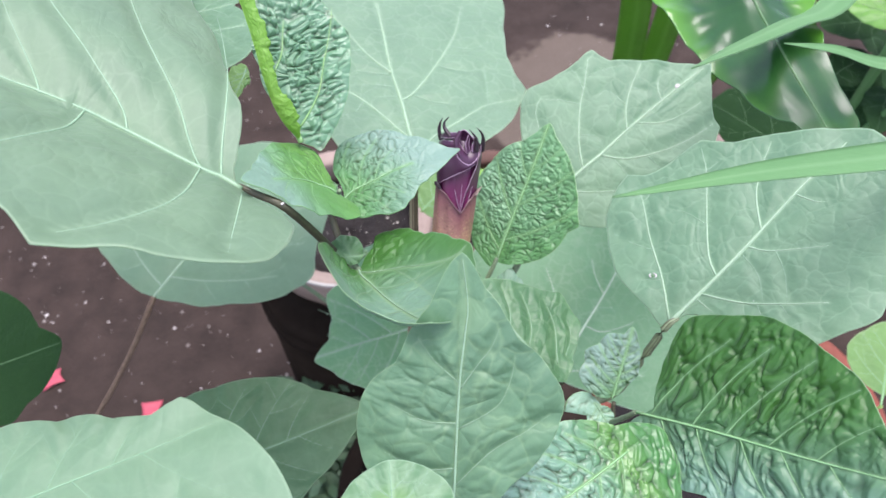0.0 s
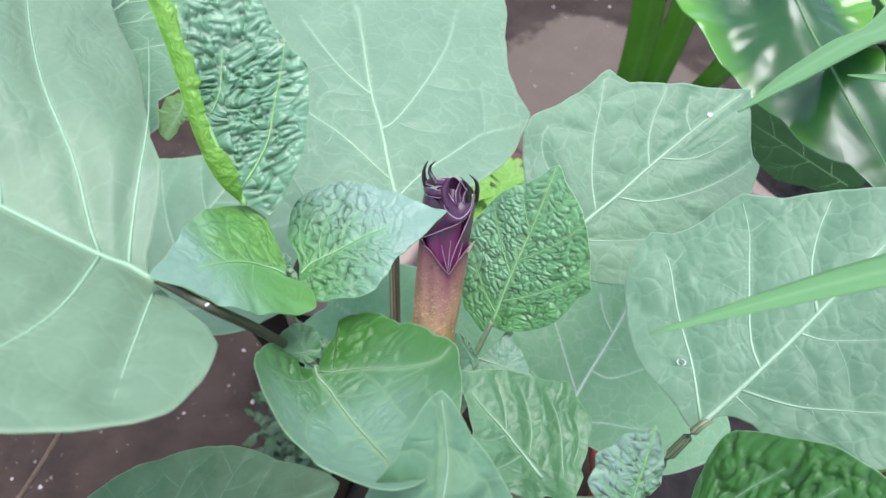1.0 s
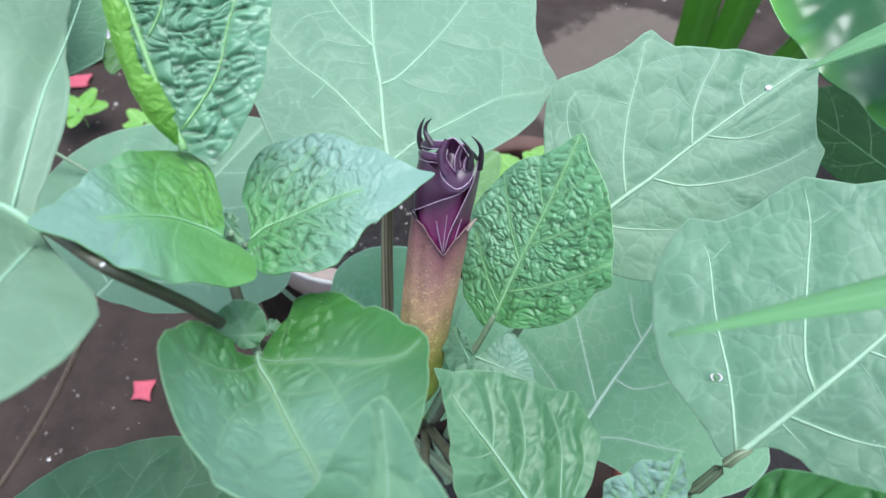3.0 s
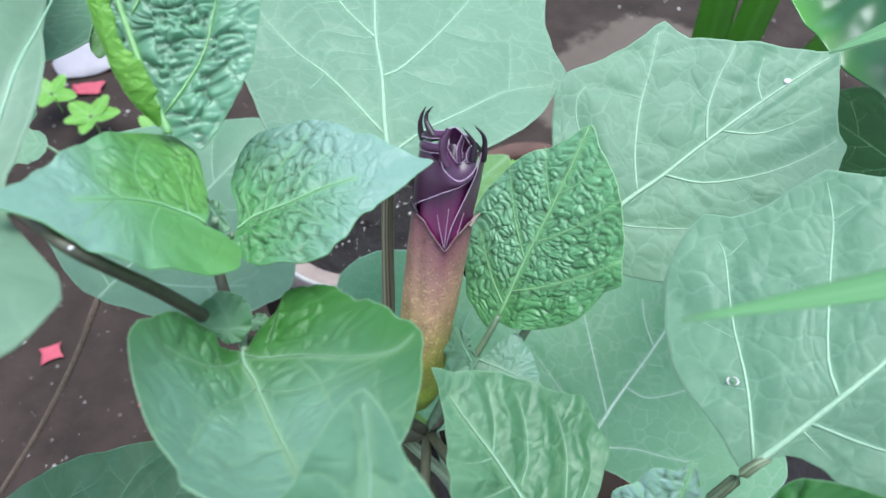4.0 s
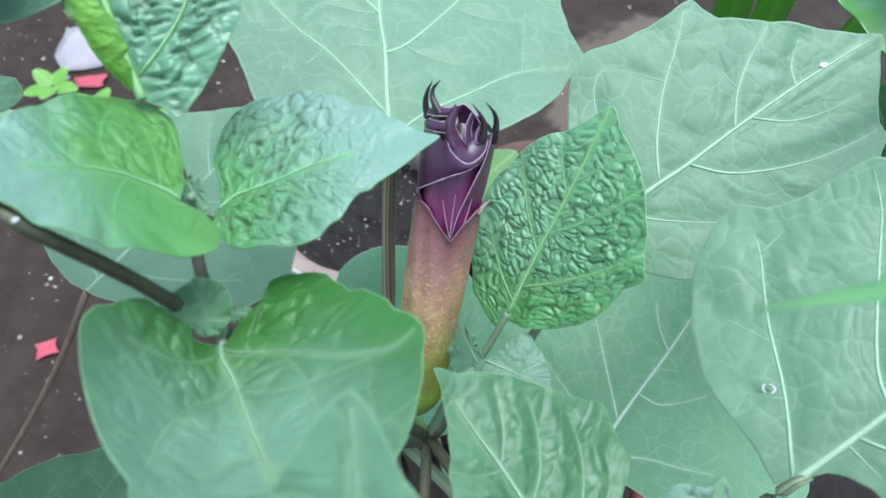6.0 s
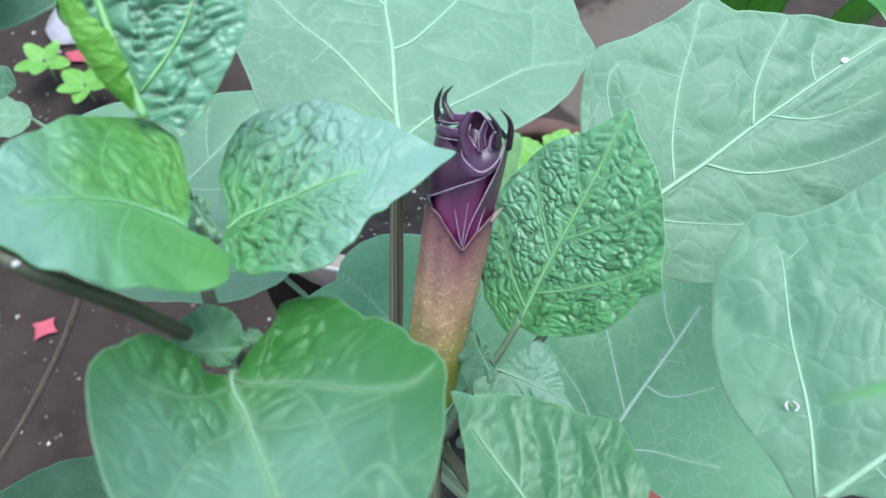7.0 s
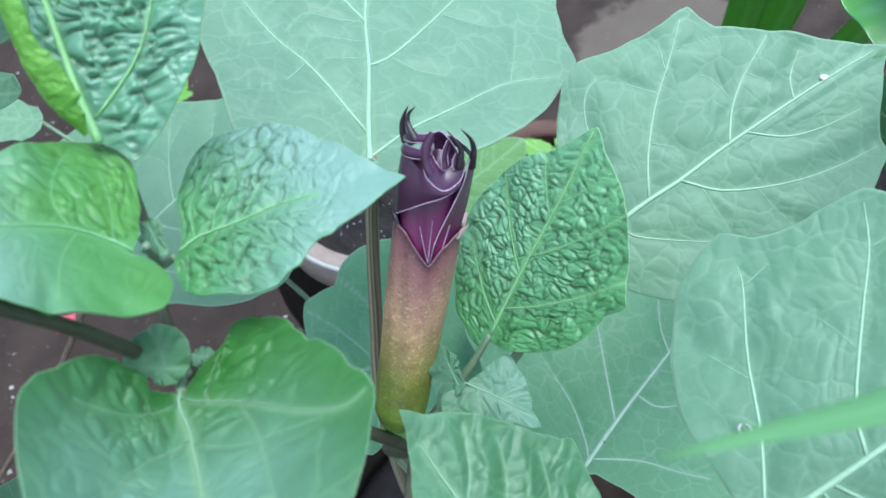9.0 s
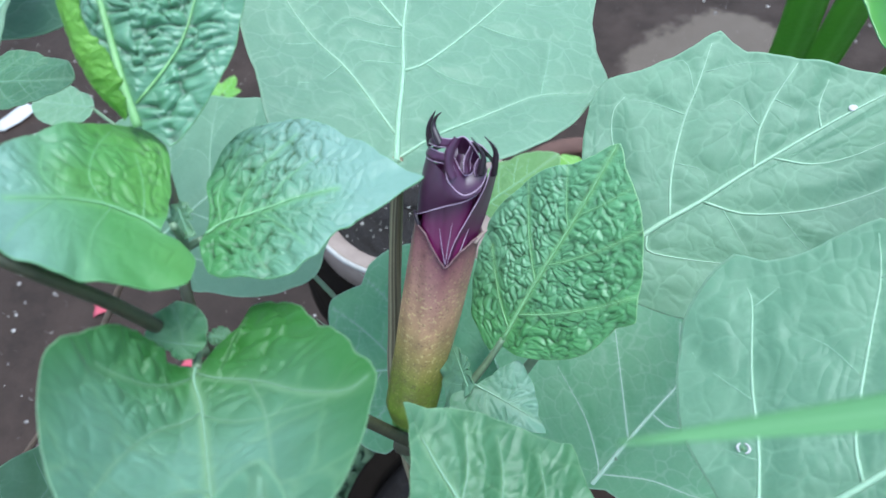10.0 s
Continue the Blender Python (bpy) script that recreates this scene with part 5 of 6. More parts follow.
stalk([FOOT - AXIS * 0.006, (-0.0055, 0.2325, 0.856), HUB], (0.0046, 0.0032, 0.0034), M_STEM_GREEN, "flower_stalk", "pale green flower stalk")

# petals: a folded tube inside, panels drawn across it, and a crown of curled ends
def at(s, deg, r):
    return np.array(bud_point(s, r, FRONT + radians(deg)))


def tube_radius(s, a, f):
    g = (s - 0.035) / 0.077
    fold = abs(math.sin(2.5 * a + 1.6 * g)) - 0.5
    return (0.0091 + 0.0010 * math.sin(math.pi * min(1, g))) * (1 + 0.16 * fold * (0.3 + g)) * (1 - 0.75 * max(0.0, (g - 0.82) / 0.18) ** 2)


me = turned(60, 150, tube_radius, lambda f, a: 0.035 + f * 0.077)
lit = [max(0.0, 1 - abs(i / 60 - 0.56) * 3.4) for i in range(61) for _ in range(150)]
me.attributes.new("inner", "FLOAT", "POINT").data.foreach_set("value", lit)
part("petal_tube", me, M_PETAL, bud, "dark purple folded petals, still furled")


def panel(name, low, high, bulge, n=44, m=14, edges="lh", glow=0.0, creases=2):
    """A petal panel between two lines on the bud, each of (height, degrees, radius), with pale piped edges."""
    a = spline([at(*p) for p in low], n)
    b = spline([at(*p) for p in high], n)
    foot = np.array(SHIFT)
    axis = np.array(AXIS)
    verts = []
    for i in range(n):
        for j in range(m):
            f = j / (m - 1)
            p = a[i] * (1 - f) + b[i] * f
            out = p - foot - axis * ((p - foot) @ axis)
            out /= np.linalg.norm(out) + 1e-9
            verts.append(p + out * (bulge * math.sin(math.pi * f) + 0.10 * abs(bulge) * math.sin(creases * 6.3 * i / n + 4 * f)))
    verts = np.array(verts)
    grid = verts.reshape(n, m, 3)
    du, dv = np.gradient(grid, axis=0), np.gradient(grid, axis=1)
    norm = np.cross(du, dv)
    norm /= np.linalg.norm(norm, axis=2)[..., None] + 1e-12
    back = (grid - norm * 0.00025).reshape(-1, 3)
    c, faces = n * m, []
    for i in range(n - 1):
        for j in range(m - 1):
            q = (i * m + j, i * m + j + 1, (i + 1) * m + j + 1, (i + 1) * m + j)
            faces += [q, tuple(c + k for k in q[::-1])]
    me = mesh_of(name, np.vstack([verts, back]), faces)
    me.attributes.new("inner", "FLOAT", "POINT").data.foreach_set("value", [glow] * (2 * c))
    ob = part(name, me, M_PETAL, bud)
    for key, line in (("l", grid[:, 0]), ("h", grid[:, -1])):
        if key in edges:
            part("petal_edge", tube(line[::3], (0.00018, 0.00026, 0.00018), n, 6), M_PIPING, bud)
    return ob


panel("side_petal", [(0.0700, 19, 0.0104), (0.080, 23, 0.0110), (0.090, 37, 0.0115), (0.100, 55, 0.0119), (0.1075, 61, 0.0121), (0.1120, 66, 0.0118)],
      [(0.073, 60, 0.0108), (0.082, 82, 0.0110), (0.092, 98, 0.0120), (0.101, 102, 0.0124), (0.108, 100, 0.0120), (0.1125, 90, 0.0116)], 0.0004, glow=0.35)
panel("front_petal", [(0.0845, -88, 0.0112), (0.0860, -60, 0.0121), (0.0894, -36, 0.0124), (0.0942, -5, 0.0126), (0.0975, 24, 0.0126), (0.0998, 46, 0.0122)],
      [(0.1062, -92, 0.0118), (0.1070, -65, 0.0122), (0.1075, -40, 0.0124), (0.1045, -10, 0.0125), (0.1000, 22, 0.0127), (0.1025, 48, 0.0122)], 0.0007, edges="l", creases=3)
panel("side_petal", [(0.080, -100, 0.0108), (0.090, -104, 0.0116), (0.100, -104, 0.0118), (0.1085, -100, 0.0116)],
      [(0.082, -60, 0.0110), (0.089, -68, 0.0116), (0.098, -72, 0.0118), (0.1075, -70, 0.0118)], 0.0003)
panel("crown_fold", [(0.1080, -15, 0.0123), (0.1033, -6, 0.0128), (0.0998, 20, 0.0130), (0.1030, 45, 0.0127), (0.1078, 54, 0.0121)],
      [(0.1100, -8, 0.0088), (0.1072, 6, 0.0092), (0.1052, 22, 0.0094), (0.1075, 42, 0.0094), (0.1105, 52, 0.0098)], 0.0006)
panel("rolled_petal", [(0.1092, -96, 0.0116), (0.1118, -62, 0.0122), (0.1130, -38, 0.0122), (0.1140, -20, 0.0117)],
      [(0.1118, -96, 0.0108), (0.1146, -62, 0.0106), (0.1156, -38, 0.0104), (0.1164, -20, 0.0098)], 0.0009)
panel("rolled_petal", [(0.1058, -94, 0.0117), (0.1070, -60, 0.0125), (0.1080, -36, 0.0126), (0.1086, -18, 0.0122)],
      [(0.1084, -94, 0.0112), (0.1104, -60, 0.0116), (0.1112, -36, 0.0116), (0.1118, -18, 0.0112)], 0.0009)
panel("rolled_petal", [(0.1040, -4, 0.0126), (0.1078, -17, 0.0124), (0.1130, -22, 0.0117), (0.1176, -15, 0.0098)],
      [(0.1052, 4, 0.0112), (0.1085, -6, 0.0110), (0.1132, -9, 0.0104), (0.1174, -3, 0.0086)], 0.0010)
panel("rolled_petal", [(0.1168, -14, 0.0098), (0.1180, 2, 0.0090), (0.1158, 22, 0.0098), (0.1120, 40, 0.0104)],
      [(0.1110, -8, 0.0062), (0.1112, 6, 0.0060), (0.1105, 22, 0.0066), (0.1085, 38, 0.0078)], -0.0006, edges="l")
panel("rolled_petal", [(0.1158, 17, 0.0100), (0.1108, 11, 0.0102), (0.1062, 15, 0.0108)], [(0.1150, 27, 0.0092), (0.1110, 24, 0.0090), (0.1068, 28, 0.0096)], 0.0010)
panel("rolled_petal", [(0.1120, 36, 0.0104), (0.1085, 32, 0.0106), (0.1058, 36, 0.0110)], [(0.1112, 48, 0.0104), (0.1085, 46, 0.0098), (0.1062, 48, 0.0102)], 0.0008)
panel("rolled_petal", [(0.1060, 108, 0.0114), (0.1070, 140, 0.0110), (0.1070, 180, 0.0108), (0.1065, 225, 0.0110), (0.1060, 260, 0.0112)],
      [(0.1105, 108, 0.0085), (0.1112, 140, 0.0074), (0.1112, 180, 0.0072), (0.1112, 225, 0.0074), (0.1105, 260, 0.0085)], 0.0008)
for pts in ([(0.1090, -92, 0.0112), (0.1120, -92, 0.0124), (0.1150, -90, 0.0129), (0.1182, -88, 0.0126), (0.1216, -84, 0.0116)],
            [(0.1135, -36, 0.0112), (0.1158, -48, 0.0118), (0.1180, -58, 0.0122), (0.1208, -58, 0.0122), (0.1240, -46, 0.0118)],
            [(0.1070, 44, 0.0116), (0.1100, 42, 0.0119), (0.1130, 40, 0.0120), (0.1160, 30, 0.0118), (0.1192, 14, 0.0114)],
            [(0.1060, 72, 0.0122), (0.1110, 66, 0.0126), (0.1140, 62, 0.0126), (0.1170, 52, 0.0124), (0.1202, 34, 0.0119)]):
    part("petal_spine", tube([at(*p) for p in pts], (0.0014, 0.0012, 0.0009, 0.0006, 0.00010), 26, 8), M_SPINE, bud)
for pts in ([(0.0715, 16, 0.0106), (0.080, 14, 0.0108), (0.088, 13, 0.0108)], [(0.0760, 36, 0.0112), (0.081, 40, 0.0114), (0.0865, 44, 0.0116)], [(0.0720, 15, 0.0106), (0.078, 4, 0.0107), (0.085, -8, 0.0106)]):
    part("petal_rib", tube([at(*p) for p in pts], (0.00022, 0.00020, 0.0001), 24, 6), M_PIPING, bud)
part("calyx_tooth", tube([at(0.0800, 66, 0.0118), at(0.0830, 76, 0.0128), at(0.0850, 80, 0.0142)], (0.0010, 0.0008, 0.0002), 10, 6), M_RIM, bud)
part("calyx_tooth", tube([at(0.0828, -50, 0.0116), at(0.0850, -60, 0.0124), at(0.0852, -74, 0.0124), at(0.0835, -78, 0.0122)], (0.0008, 0.0009, 0.0008, 0.0005), 16, 6), M_SPINE, bud)


def side_leaf(key, root, label):
    d = LEAF[key]
    thing = tagged(new("seedling"), label, "seedling", "bright seedlings")
    thing.location = root
    root = thing.location
    leaf(thing, Vector(d["base"]) - root, Vector(d["tip"]) - root, d["up"], d["lobes"], M_UNDER, veins=4, rings=24, turns=80, seed=58, vein_mat=M_VEIN_YOUNG)
    part("stem", tube([(0, 0, 0), (0.0, -0.01, 0.06), Vector(d["base"]) - root], (0.002, 0.0012), 12, 6), M_STEM_GREEN, thing)


side_leaf("P1", (0.07, 0.66, 0.37), "pale green broad seedling leaf beside the terracotta pot rim")
side_leaf("R1", (0.36, 0.33, 0.365), "bright green seedling leaf over the large terracotta pot")


# ---- marks on the leaves ----
def drop(x, y, z, size, label, seed):
    rng = np.random.default_rng(seed)
    me = bpy.data.meshes.new("drop")
    bm = bmesh.new()
    bmesh.ops.create_icosphere(bm, subdivisions=2, radius=size)
    for v in bm.verts:
        v.co.x *= 1.5 + 0.3 * v.co.x / size
        v.co.z *= 0.35
        v.co += Vector(rng.normal(0, size * 0.05, 3))
    bm.to_mesh(me)
    bm.free()
    ob = tagged(part("bird_dropping", me, M_WHITE), label, "dropping")
    ob.location, ob.rotation_euler = (x, y, z), (0.2, 0, 0.6)


M_WHITE = plain("white_scrap", (0.42, 0.40, 0.39), (0.56, 0.54, 0.52), 0.7, 80.0)
drop(0.0234, 0.2462, 0.8885, 0.0009, "white dried bead at the fork of small leaf stalks", 92)
drop(-0.0637, 0.1896, 1.0405, 0.0005, "white dried bead on a dark stem", 93)
drop(0.1478, 0.3635, 0.9405, 0.0013, "white dropping on the midrib of a leaf", 91)


def scar(x, y, z):
    """A chewed spot: a dark hole with two white crescents round it."""
    thing = tagged(new("leaf_scar"), "white ring scar round a small dark hole in a leaf", "leaf scar")
    thing.location = (x, y, z)
    for k, (a0, a1) in enumerate(((-70, 80), (120, 235))):
        arc = [(0.0017 * math.cos(radians(a)), 0.0015 * math.sin(radians(a)), 0.0002) for a in np.linspace(a0, a1, 8)]
        part("crescent", tube(arc, (0.0002, 0.00045, 0.0002), 16, 6, wobble=0.15, seed=k), M_WHITE, thing)
    part("hole", lathe([(0.0006, 0.0), (0.0004, 0.0002), (0.0001, 0.0002)], 14), M_VEIN_DARK, thing, "dark hole")


scar(0.1083, 0.2168, 0.9463)

# ---- a second plant beside it ----
second = tagged(new("thorn_apple_plant"), "second thorn-apple plant with broad shaded leaves", "plant")
second.location = (-0.62, 0.24, 0.0)
owner = second
stalk([(-0.62, 0.24, 0.0), (-0.61, 0.235, 0.12), (-0.60, 0.235, 0.20)], (0.006, 0.005, 0.0045), M_STEM, "stem")
stalk([(-0.60, 0.235, 0.20), (-0.48, 0.270, 0.36), (-0.37, 0.302, 0.515), (-0.30, 0.332, 0.62), (-0.257, 0.358, 0.694)], (0.0036, 0.003, 0.0026, 0.0024, 0.0026), M_BROWN, "leaf_stalk", "brown-green leaf stalk", rib=0.08)
stalk([(-0.60, 0.235, 0.20), (-0.48, 0.12, 0.55), (-0.30, 0.09, 0.76), (-0.19, 0.13, 0.832)], (0.0032, 0.0026, 0.0022, 0.0017), M_STALK, "leaf_stalk")
stalk([(-0.60, 0.235, 0.20), (-0.52, 0.20, 0.6), (-0.358, 0.218, 0.794)], (0.0032, 0.0022, 0.0017), M_STALK, "leaf_stalk")
stalk([(-0.60, 0.235, 0.20), (-0.48, 0.05, 0.8), (-0.16, 0.066, 1.03)], (0.0032, 0.0022, 0.0017), M_STALK, "leaf_stalk")
stalk([(-0.60, 0.235, 0.20), (-0.55, 0.25, 0.7), (-0.30, 0.30, 0.97), LEAF["L14"]["base"]], (0.0032, 0.0026, 0.0022, 0.0017), M_STALK, "leaf_stalk")
grow("L14", M_MATURE, seed=6, veins=4, **big)
grow("L17", M_SOFT, seed=8, veins=4, splay=52, **big)
grow("L18", M_DUSK, seed=9, veins=5, tone=0.7, rib=0.0006, vein_mat=M_VEIN_SOFT, **big)
grow("L19", M_SOFT, seed=10, veins=3, tone=0.3, rib=0.0005, vein_mat=M_VEIN_SOFT, **big)
grow("S2", M_DEEP, seed=37, **small)
stalk([(-0.60, 0.235, 0.20), (-0.58, 0.30, 0.5), LEAF["S2"]["base"]], (0.0030, 0.0022, 0.0015), M_STALK, "leaf_stalk")
# Low leaf at the left, its shade carried by the dark leaf colour.
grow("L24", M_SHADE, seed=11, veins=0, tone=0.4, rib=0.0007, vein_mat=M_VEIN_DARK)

# ---- broad-leaved plant and grass ----
canna = tagged(new("canna_plant"), "broad-leaved plant with glossy ribbed dark leaves", "plant")
canna.location = (0.54, 0.80, 0.37)
owner = canna
grow("G1", M_GLOSS, seed=41, veins=0, swell=0.011, crease=lambda u, v: 0 * u, young=lambda u, v, n: np.clip(np.maximum(-9 * v - 1.3 + 0.6 * n, np.clip(16 * v - 1.2, 0, 0.9) * (u < 0.62)), 0, 0.9), rings=64, turns=180, wave=0.0015, bulge=0.0010, rib=0.0012, vein_mat=M_VEIN_DARK, label="glossy dark green ribbed leaf")
# Leaf underneath, with deep shade painted in as near-black green.
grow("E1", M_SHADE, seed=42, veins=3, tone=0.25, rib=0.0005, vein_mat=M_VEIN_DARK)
stalk([canna.location, (0.40, 0.70, 0.75), (0.25, 0.55, 0.95), LEAF["G1"]["base"]], (0.008, 0.006, 0.004, 0.003), M_STEM_GREEN, "stem")


def strap(points, widths, mat, name="leaf", across=(1, 0.1, 0), arch=-0.12, label=""):
    root = owner.location
    return part(name, ribbon([Vector(p) - root for p in points], widths, across, arch, 44, 9), mat, owner, label)


lily = tagged(new("strap_leaved_plant"), "clump of upright dark green strap leaves", "plant")
lily.location = (0.31, 1.10, 0.0)
owner = lily
strap([(0.31, 1.10, 0.0), (0.30, 0.98, 0.3), (0.27, 0.90, 0.6), (0.21, 0.86, 0.86)], (0.03, 0.05, 0.045, 0.02), M_STRAP)
strap([(0.31, 1.10, 0.0), (0.33, 0.98, 0.3), (0.33, 0.92, 0.6), (0.31, 0.90, 0.9)], (0.03, 0.05, 0.045, 0.02), M_STRAP)
strap([(0.33, 1.10, 0.0), (0.40, 0.98, 0.3), (0.45, 0.92, 0.55), (0.50, 0.90, 0.8)], (0.03, 0.055, 0.05, 0.02), M_STRAP)

grass = tagged(new("grass_clump"), "long pale green grass blade arching over the leaves", "grass")
grass.location = (0.50, 0.22, 0.0)
owner = grass
strap([(0.50, 0.22, 0.0), (0.54, 0.24, 0.6), (0.44, 0.285, 0.93), (0.30, 0.262, 1.002), (0.186, 0.217, 1.038), (0.118, 0.190, 1.059), (0.0574, 0.1642, 1.076)], (0.010, 0.012, 0.014, 0.015, 0.013, 0.008, 0.0006), M_GRASS, "grass_blade", (0, 1, 0.2), 0.08)
grass = tagged(new("grass_clump"), "two pale green grass blades leaning out of a pot", "grass")
grass.location = (0.57, 0.79, 0.365)
owner = grass
strap([grass.location, (0.56, 0.76, 0.70), (0.45, 0.66, 0.89), (0.34, 0.53, 0.950), (0.2590, 0.4240, 0.9580), (0.2150, 0.3870, 0.9700), (0.1660, 0.3390, 0.9930), (0.1230, 0.2920, 1.0190)], (0.010, 0.016, 0.019, 0.021, 0.021, 0.018, 0.012, 0.0006), M_GRASS, "grass_blade", (1, -0.5, 0.3), 0.08)
strap([grass.location, (0.57, 0.66, 0.70), (0.44, 0.45, 0.90), (0.32, 0.365, 0.960), (0.2580, 0.3450, 0.9750), (0.2220, 0.3420, 0.9880), (0.1860, 0.3330, 1.0000)], (0.008, 0.009, 0.010, 0.010, 0.009, 0.006, 0.0006), M_GRASS, "grass_blade", (0, 1, 0.3), 0.08)


# ---- dark shrub behind the broad-leaved plant ----
shrub = tagged(new("shrub"), "shaded shrub with dark green leaves and thin brown stems", "shrub")
shrub.location = (0.86, 1.02, 0.0)
owner = shrub
for k, (x, y, z) in enumerate(((0.533, 0.826, 0.62), (0.589, 0.841, 0.58), (0.534, 0.795, 0.56), (0.593, 0.805, 0.52), (0.579, 0.73, 0.55), (0.567, 0.769, 0.5), (0.553, 0.798, 0.66), (0.584, 0.751, 0.6), (0.614, 0.804, 0.62))):
    tip = Vector((x, y, z))
    fork = Vector((0.86 + 0.05 * math.sin(2.4 * k), 1.02 + 0.05 * math.cos(2.4 * k), 0.30 + 0.03 * k))
    base = tip + (fork - tip).normalized() * 0.02 + Vector((0.03 * math.cos(1.9 * k), 0.03 * math.sin(1.9 * k), 0.01))
    stalk([shrub.location, fork, (fork + base) / 2 + Vector((0, 0, 0.05)), base], (0.0050, 0.0035, 0.0022, 0.0014), M_BROWN, "stem")
    way = (tip - base).normalized() * 0.085
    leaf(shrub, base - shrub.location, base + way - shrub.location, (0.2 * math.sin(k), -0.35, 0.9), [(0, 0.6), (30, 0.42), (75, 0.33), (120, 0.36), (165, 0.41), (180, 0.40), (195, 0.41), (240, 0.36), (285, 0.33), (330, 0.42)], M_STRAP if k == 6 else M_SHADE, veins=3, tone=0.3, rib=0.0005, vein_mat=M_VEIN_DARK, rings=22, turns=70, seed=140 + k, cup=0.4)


# ---- seedlings and litter ----
def seedling(x, y, z, size, seed, label="bright green seedling with four or five leaves"):
    rng = np.random.default_rng(seed)
    thing = tagged(new("seedling"), label, "seedling", "bright seedlings")
    thing.location = (x, y, z)
    h = size * 0.9
    part("stem", tube([(0, 0, -0.01), (0.002, 0, h * 0.5), (0, 0.002, h)], (0.0012, 0.0009), 8, 6), M_STEM_GREEN, thing)
    for k in range(5):
        a = k * 1.257 + rng.uniform(-0.3, 0.3)
        ln = size * rng.uniform(0.8, 1.15)
        lift = rng.uniform(0.05, 0.35)
        tip = Vector((math.cos(a) * ln, math.sin(a) * ln, h + lift * ln))
        base = Vector((math.cos(a) * 0.003, math.sin(a) * 0.003, h))
        up = Vector((-math.cos(a) * lift, -math.sin(a) * lift, 1))
        leaf(thing, base, tip, up, [(0, 0.6), (40, 0.40), (75, 0.33), (120, 0.36), (165, 0.38), (180, 0.39), (195, 0.38), (240, 0.36), (285, 0.33), (320, 0.40)], M_BRIGHT, veins=2, rings=12, turns=40, seed=seed + k, rib=0.0006, bulge=0.0005, cup=0.2, vein_mat=M_VEIN_YOUNG)
    return thing


for x, y, z, size, sd in ((0.075, 0.735, 0.352, 0.050, 51), (0.045, 0.70, 0.352, 0.040, 52), (0.110, 0.745, 0.352, 0.044, 53), (-0.90, 1.15, 0.0, 0.060, 54), (-0.80, 1.10, 0.0, 0.055, 55), (-0.66, 1.08, 0.0, 0.05, 56), (0.30, 1.02, 0.0, 0.05, 57)):
    seedling(x, y, z, size, sd)

M_RED = plain("red_paper", (0.34, 0.045, 0.075), (0.44, 0.075, 0.10), 0.7, 80.0)


def scrap(name, x, y, w, l, turn, mat, label, category, seed):
    """A small crumpled flat piece lying on the ground."""
    rng = np.random.default_rng(seed)
    n = 7
    verts, faces = [], []
    for i in range(n):
        for j in range(n):
            u, v = i / (n - 1) - 0.5, j / (n - 1) - 0.5
            verts.append((u * w * (1 + 0.15 * math.sin(5 * v + seed)), v * l * (1 + 0.12 * math.sin(4 * u + seed)), 0.003 + 0.05 * w * (1 + math.sin(4 * u + seed) * math.cos(5 * v)) + 0.01 * w * rng.normal()))
    for i in range(n - 1):
        for j in range(n - 1):
            faces.append((i * n + j, (i + 1) * n + j, (i + 1) * n + j + 1, i * n + j + 1))
    ob = tagged(part(name, mesh_of(name, verts, faces), mat), label, category)
    ob.location, ob.rotation_euler = (x, y, 0.001), (0, 0, turn)
    thick = ob.modifiers.new("thick", "SOLIDIFY")
    thick.thickness = 0.0008
    return ob


scrap("paper_scrap", -0.706, 0.606, 0.034, 0.030, 0.5, M_RED, "small red paper scrap on the wet cement", "paper", 61)
scrap("paper_scrap", -0.514, 0.545, 0.032, 0.034, 0.1, M_RED, "small red paper scrap on the wet cement", "paper", 62)
scrap("paper_scrap", -0.866, 1.217, 0.060, 0.034, 0.3, M_RED, "red paper scrap beside a plastic wrapper", "paper", 63)
scrap("paper_scrap", -1.086, 0.975, 0.035, 0.075, -0.5, M_WHITE, "white paper scrap lying on the cement", "paper", 64)


def film_material():
    n = Nodes("clear_wrapper")
    col = n.mix(n.noise(20.0, 4.0), (0.36, 0.33, 0.35), (0.55, 0.51, 0.53))
    return n.set(Base_Color=col, Roughness=0.18, Transmission_Weight=0.35, IOR=1.2).bump(n.noise(30.0, 4.0), 0.6, 0.004).mat


scrap("plastic_wrapper", -0.89, 1.33, 0.16, 0.13, 0.4, film_material(), "crumpled clear plastic wrapper on the cement", "wrapper", 65)


def grit(count, x0, x1, y0, y1, lo, hi, seed):
    rng = np.random.default_rng(seed)
    base = [(1, 0, 0), (-1, 0, 0), (0, 1, 0), (0, -1, 0), (0, 0, 1), (0, 0, -1)]
    tri = [(0, 2, 4), (2, 1, 4), (1, 3, 4), (3, 0, 4), (2, 0, 5), (1, 2, 5), (3, 1, 5), (0, 3, 5)]
    verts, faces = [], []
    for _ in range(count):
        x, y = rng.uniform(x0, x1), rng.uniform(y0, y1)
        r = lo + (hi - lo) * rng.random() ** 3
        k = len(verts)
        for p in base:
            q = np.array(p) * r * rng.uniform(0.6, 1.3, 3)
            verts.append((x + q[0], y + q[1], r * 0.3 + q[2] * 0.6))
        faces += [tuple(k + i for i in f) for f in tri]
    return mesh_of("grit", verts, faces, False)


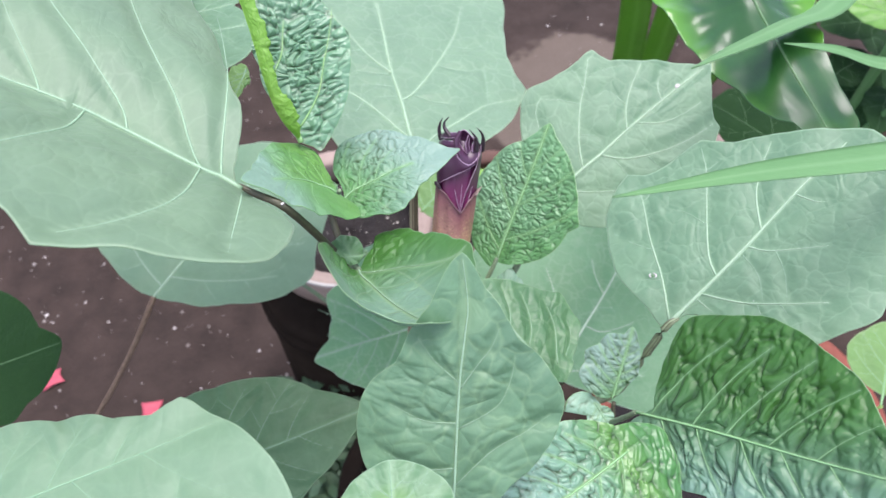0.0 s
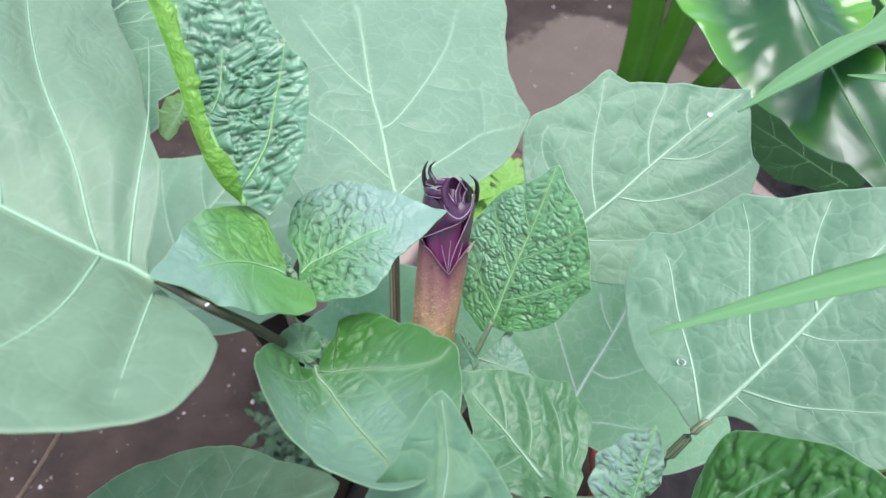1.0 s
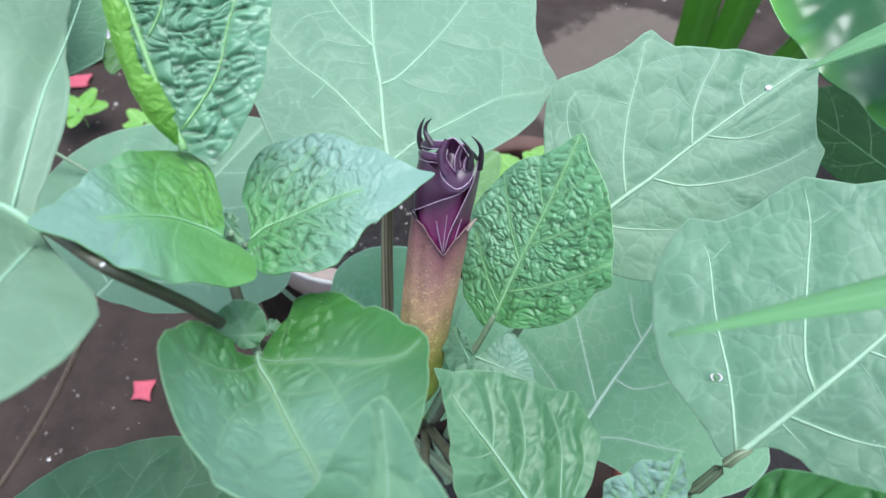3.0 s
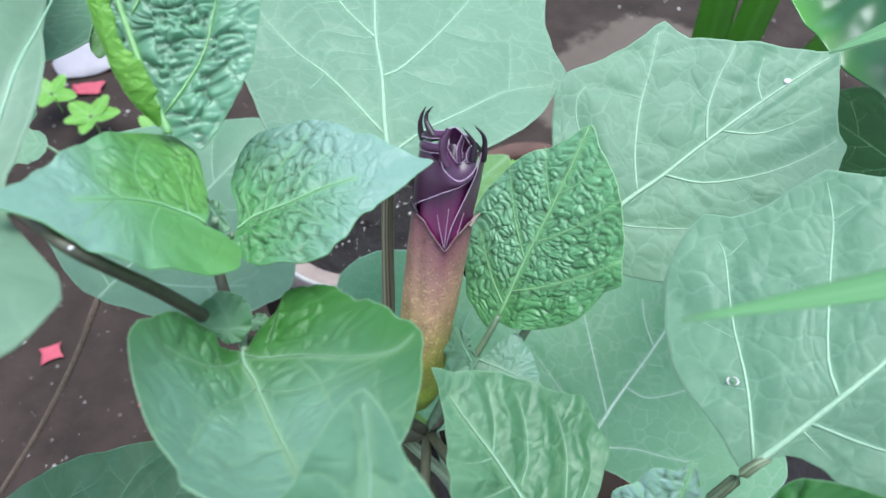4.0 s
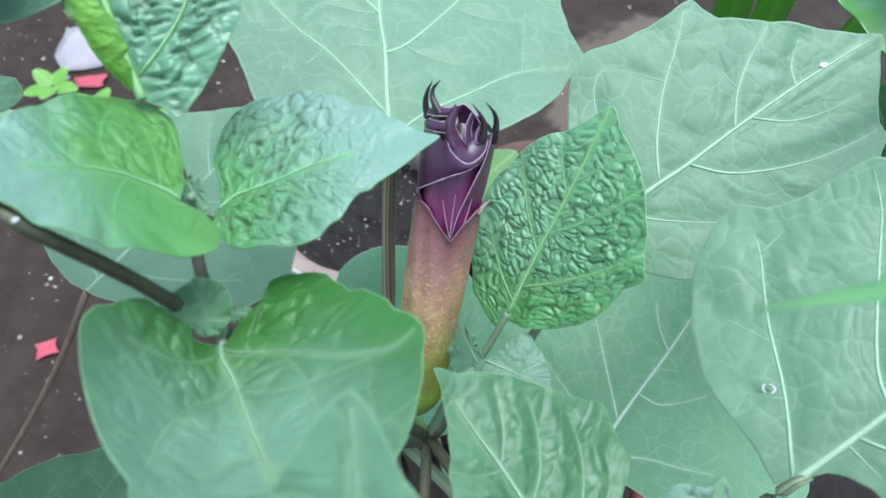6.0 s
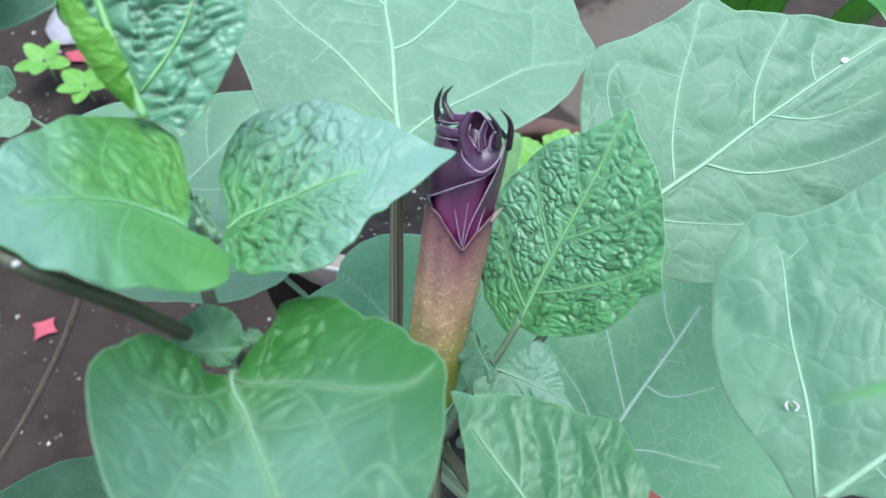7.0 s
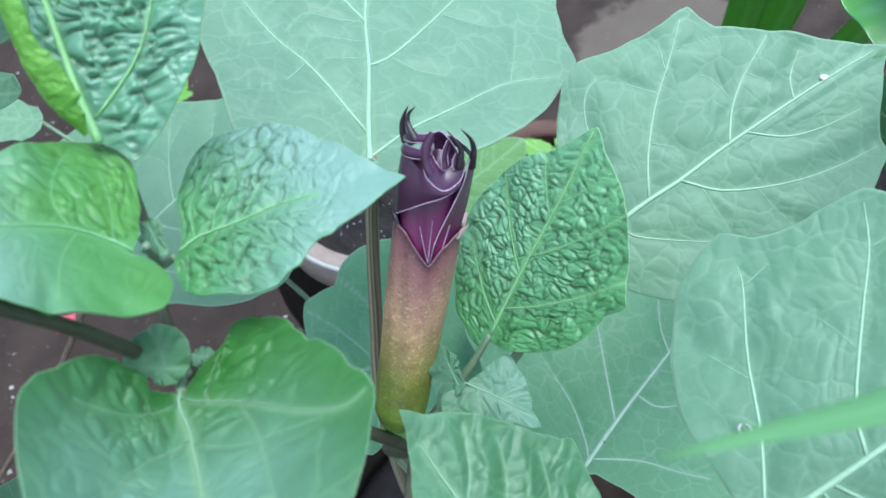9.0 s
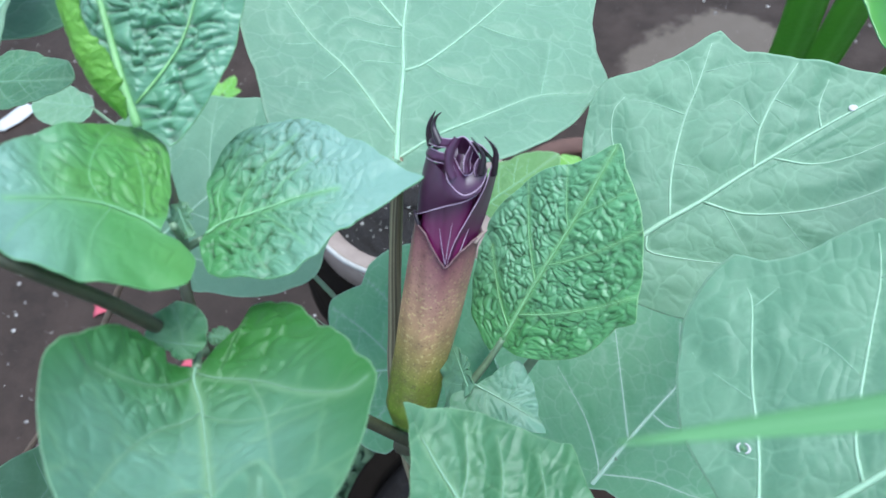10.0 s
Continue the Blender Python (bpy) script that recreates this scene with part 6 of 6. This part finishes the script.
def grit_material():
    n = Nodes("pale_grit")
    isle = n.add("ShaderNodeNewGeometry").outputs["Random Per Island"]
    return n.set(Base_Color=n.ramp(isle, (0.0, (0.10, 0.08, 0.07)), (0.5, (0.28, 0.25, 0.23)), (1.0, (0.46, 0.42, 0.39))), Roughness=0.8).mat


M_GRIT = grit_material()
crumbs = grit(220, -0.085, 0.085, -0.085, 0.075, 0.0006, 0.0022, 73)
crumbs.transform(Matrix.Translation((0, 0, 0.089)))
part("perlite", crumbs, M_LIP, small_pot, "white perlite crumbs in the soil")
tagged(part("grit", grit(900, -1.25, -0.22, 0.28, 1.5, 0.0010, 0.0048, 71), M_GRIT), "pale grit and crumbs scattered on the cement", "grit", kind="stuff")
tagged(part("grit", grit(160, -0.1, 1.0, 0.95, 2.0, 0.0012, 0.006, 72), M_GRIT), "pale grit and crumbs scattered on the cement", "grit", kind="stuff")


def weeds(count, cx, cy, rx, ry, top, seed):
    rng = np.random.default_rng(seed)
    verts, faces = [], []
    for _ in range(count):
        x, y = cx + rx * rng.uniform(-1, 1), cy + ry * rng.uniform(-1, 1)
        z = top * rng.random()
        a, ln, lift = rng.uniform(0, 6.28), rng.uniform(0.010, 0.028), rng.uniform(-0.2, 0.7)
        d = np.array([math.cos(a), math.sin(a), lift])
        s = np.array([-math.sin(a), math.cos(a), 0.0])
        k, o = len(verts), np.array([x, y, z])
        verts += [o, o + d * ln * 0.5 + s * ln * 0.3 + (0, 0, 0.002), o + d * ln, o + d * ln * 0.5 - s * ln * 0.3 + (0, 0, 0.002), o + d * ln * 0.5]
        faces += [(k, k + 4, k + 1), (k + 1, k + 4, k + 2), (k, k + 3, k + 4), (k + 4, k + 3, k + 2)]
    return mesh_of("weeds", verts, faces)


M_WEED = plain("weed_leaf", (0.030, 0.075, 0.030), (0.060, 0.125, 0.055), 0.55, 90.0)
tagged(part("weeds", weeds(1500, -0.15, 0.43, 0.11, 0.10, 0.20, 81), M_WEED), "dark low weeds growing round the pots", "weeds", kind="stuff")
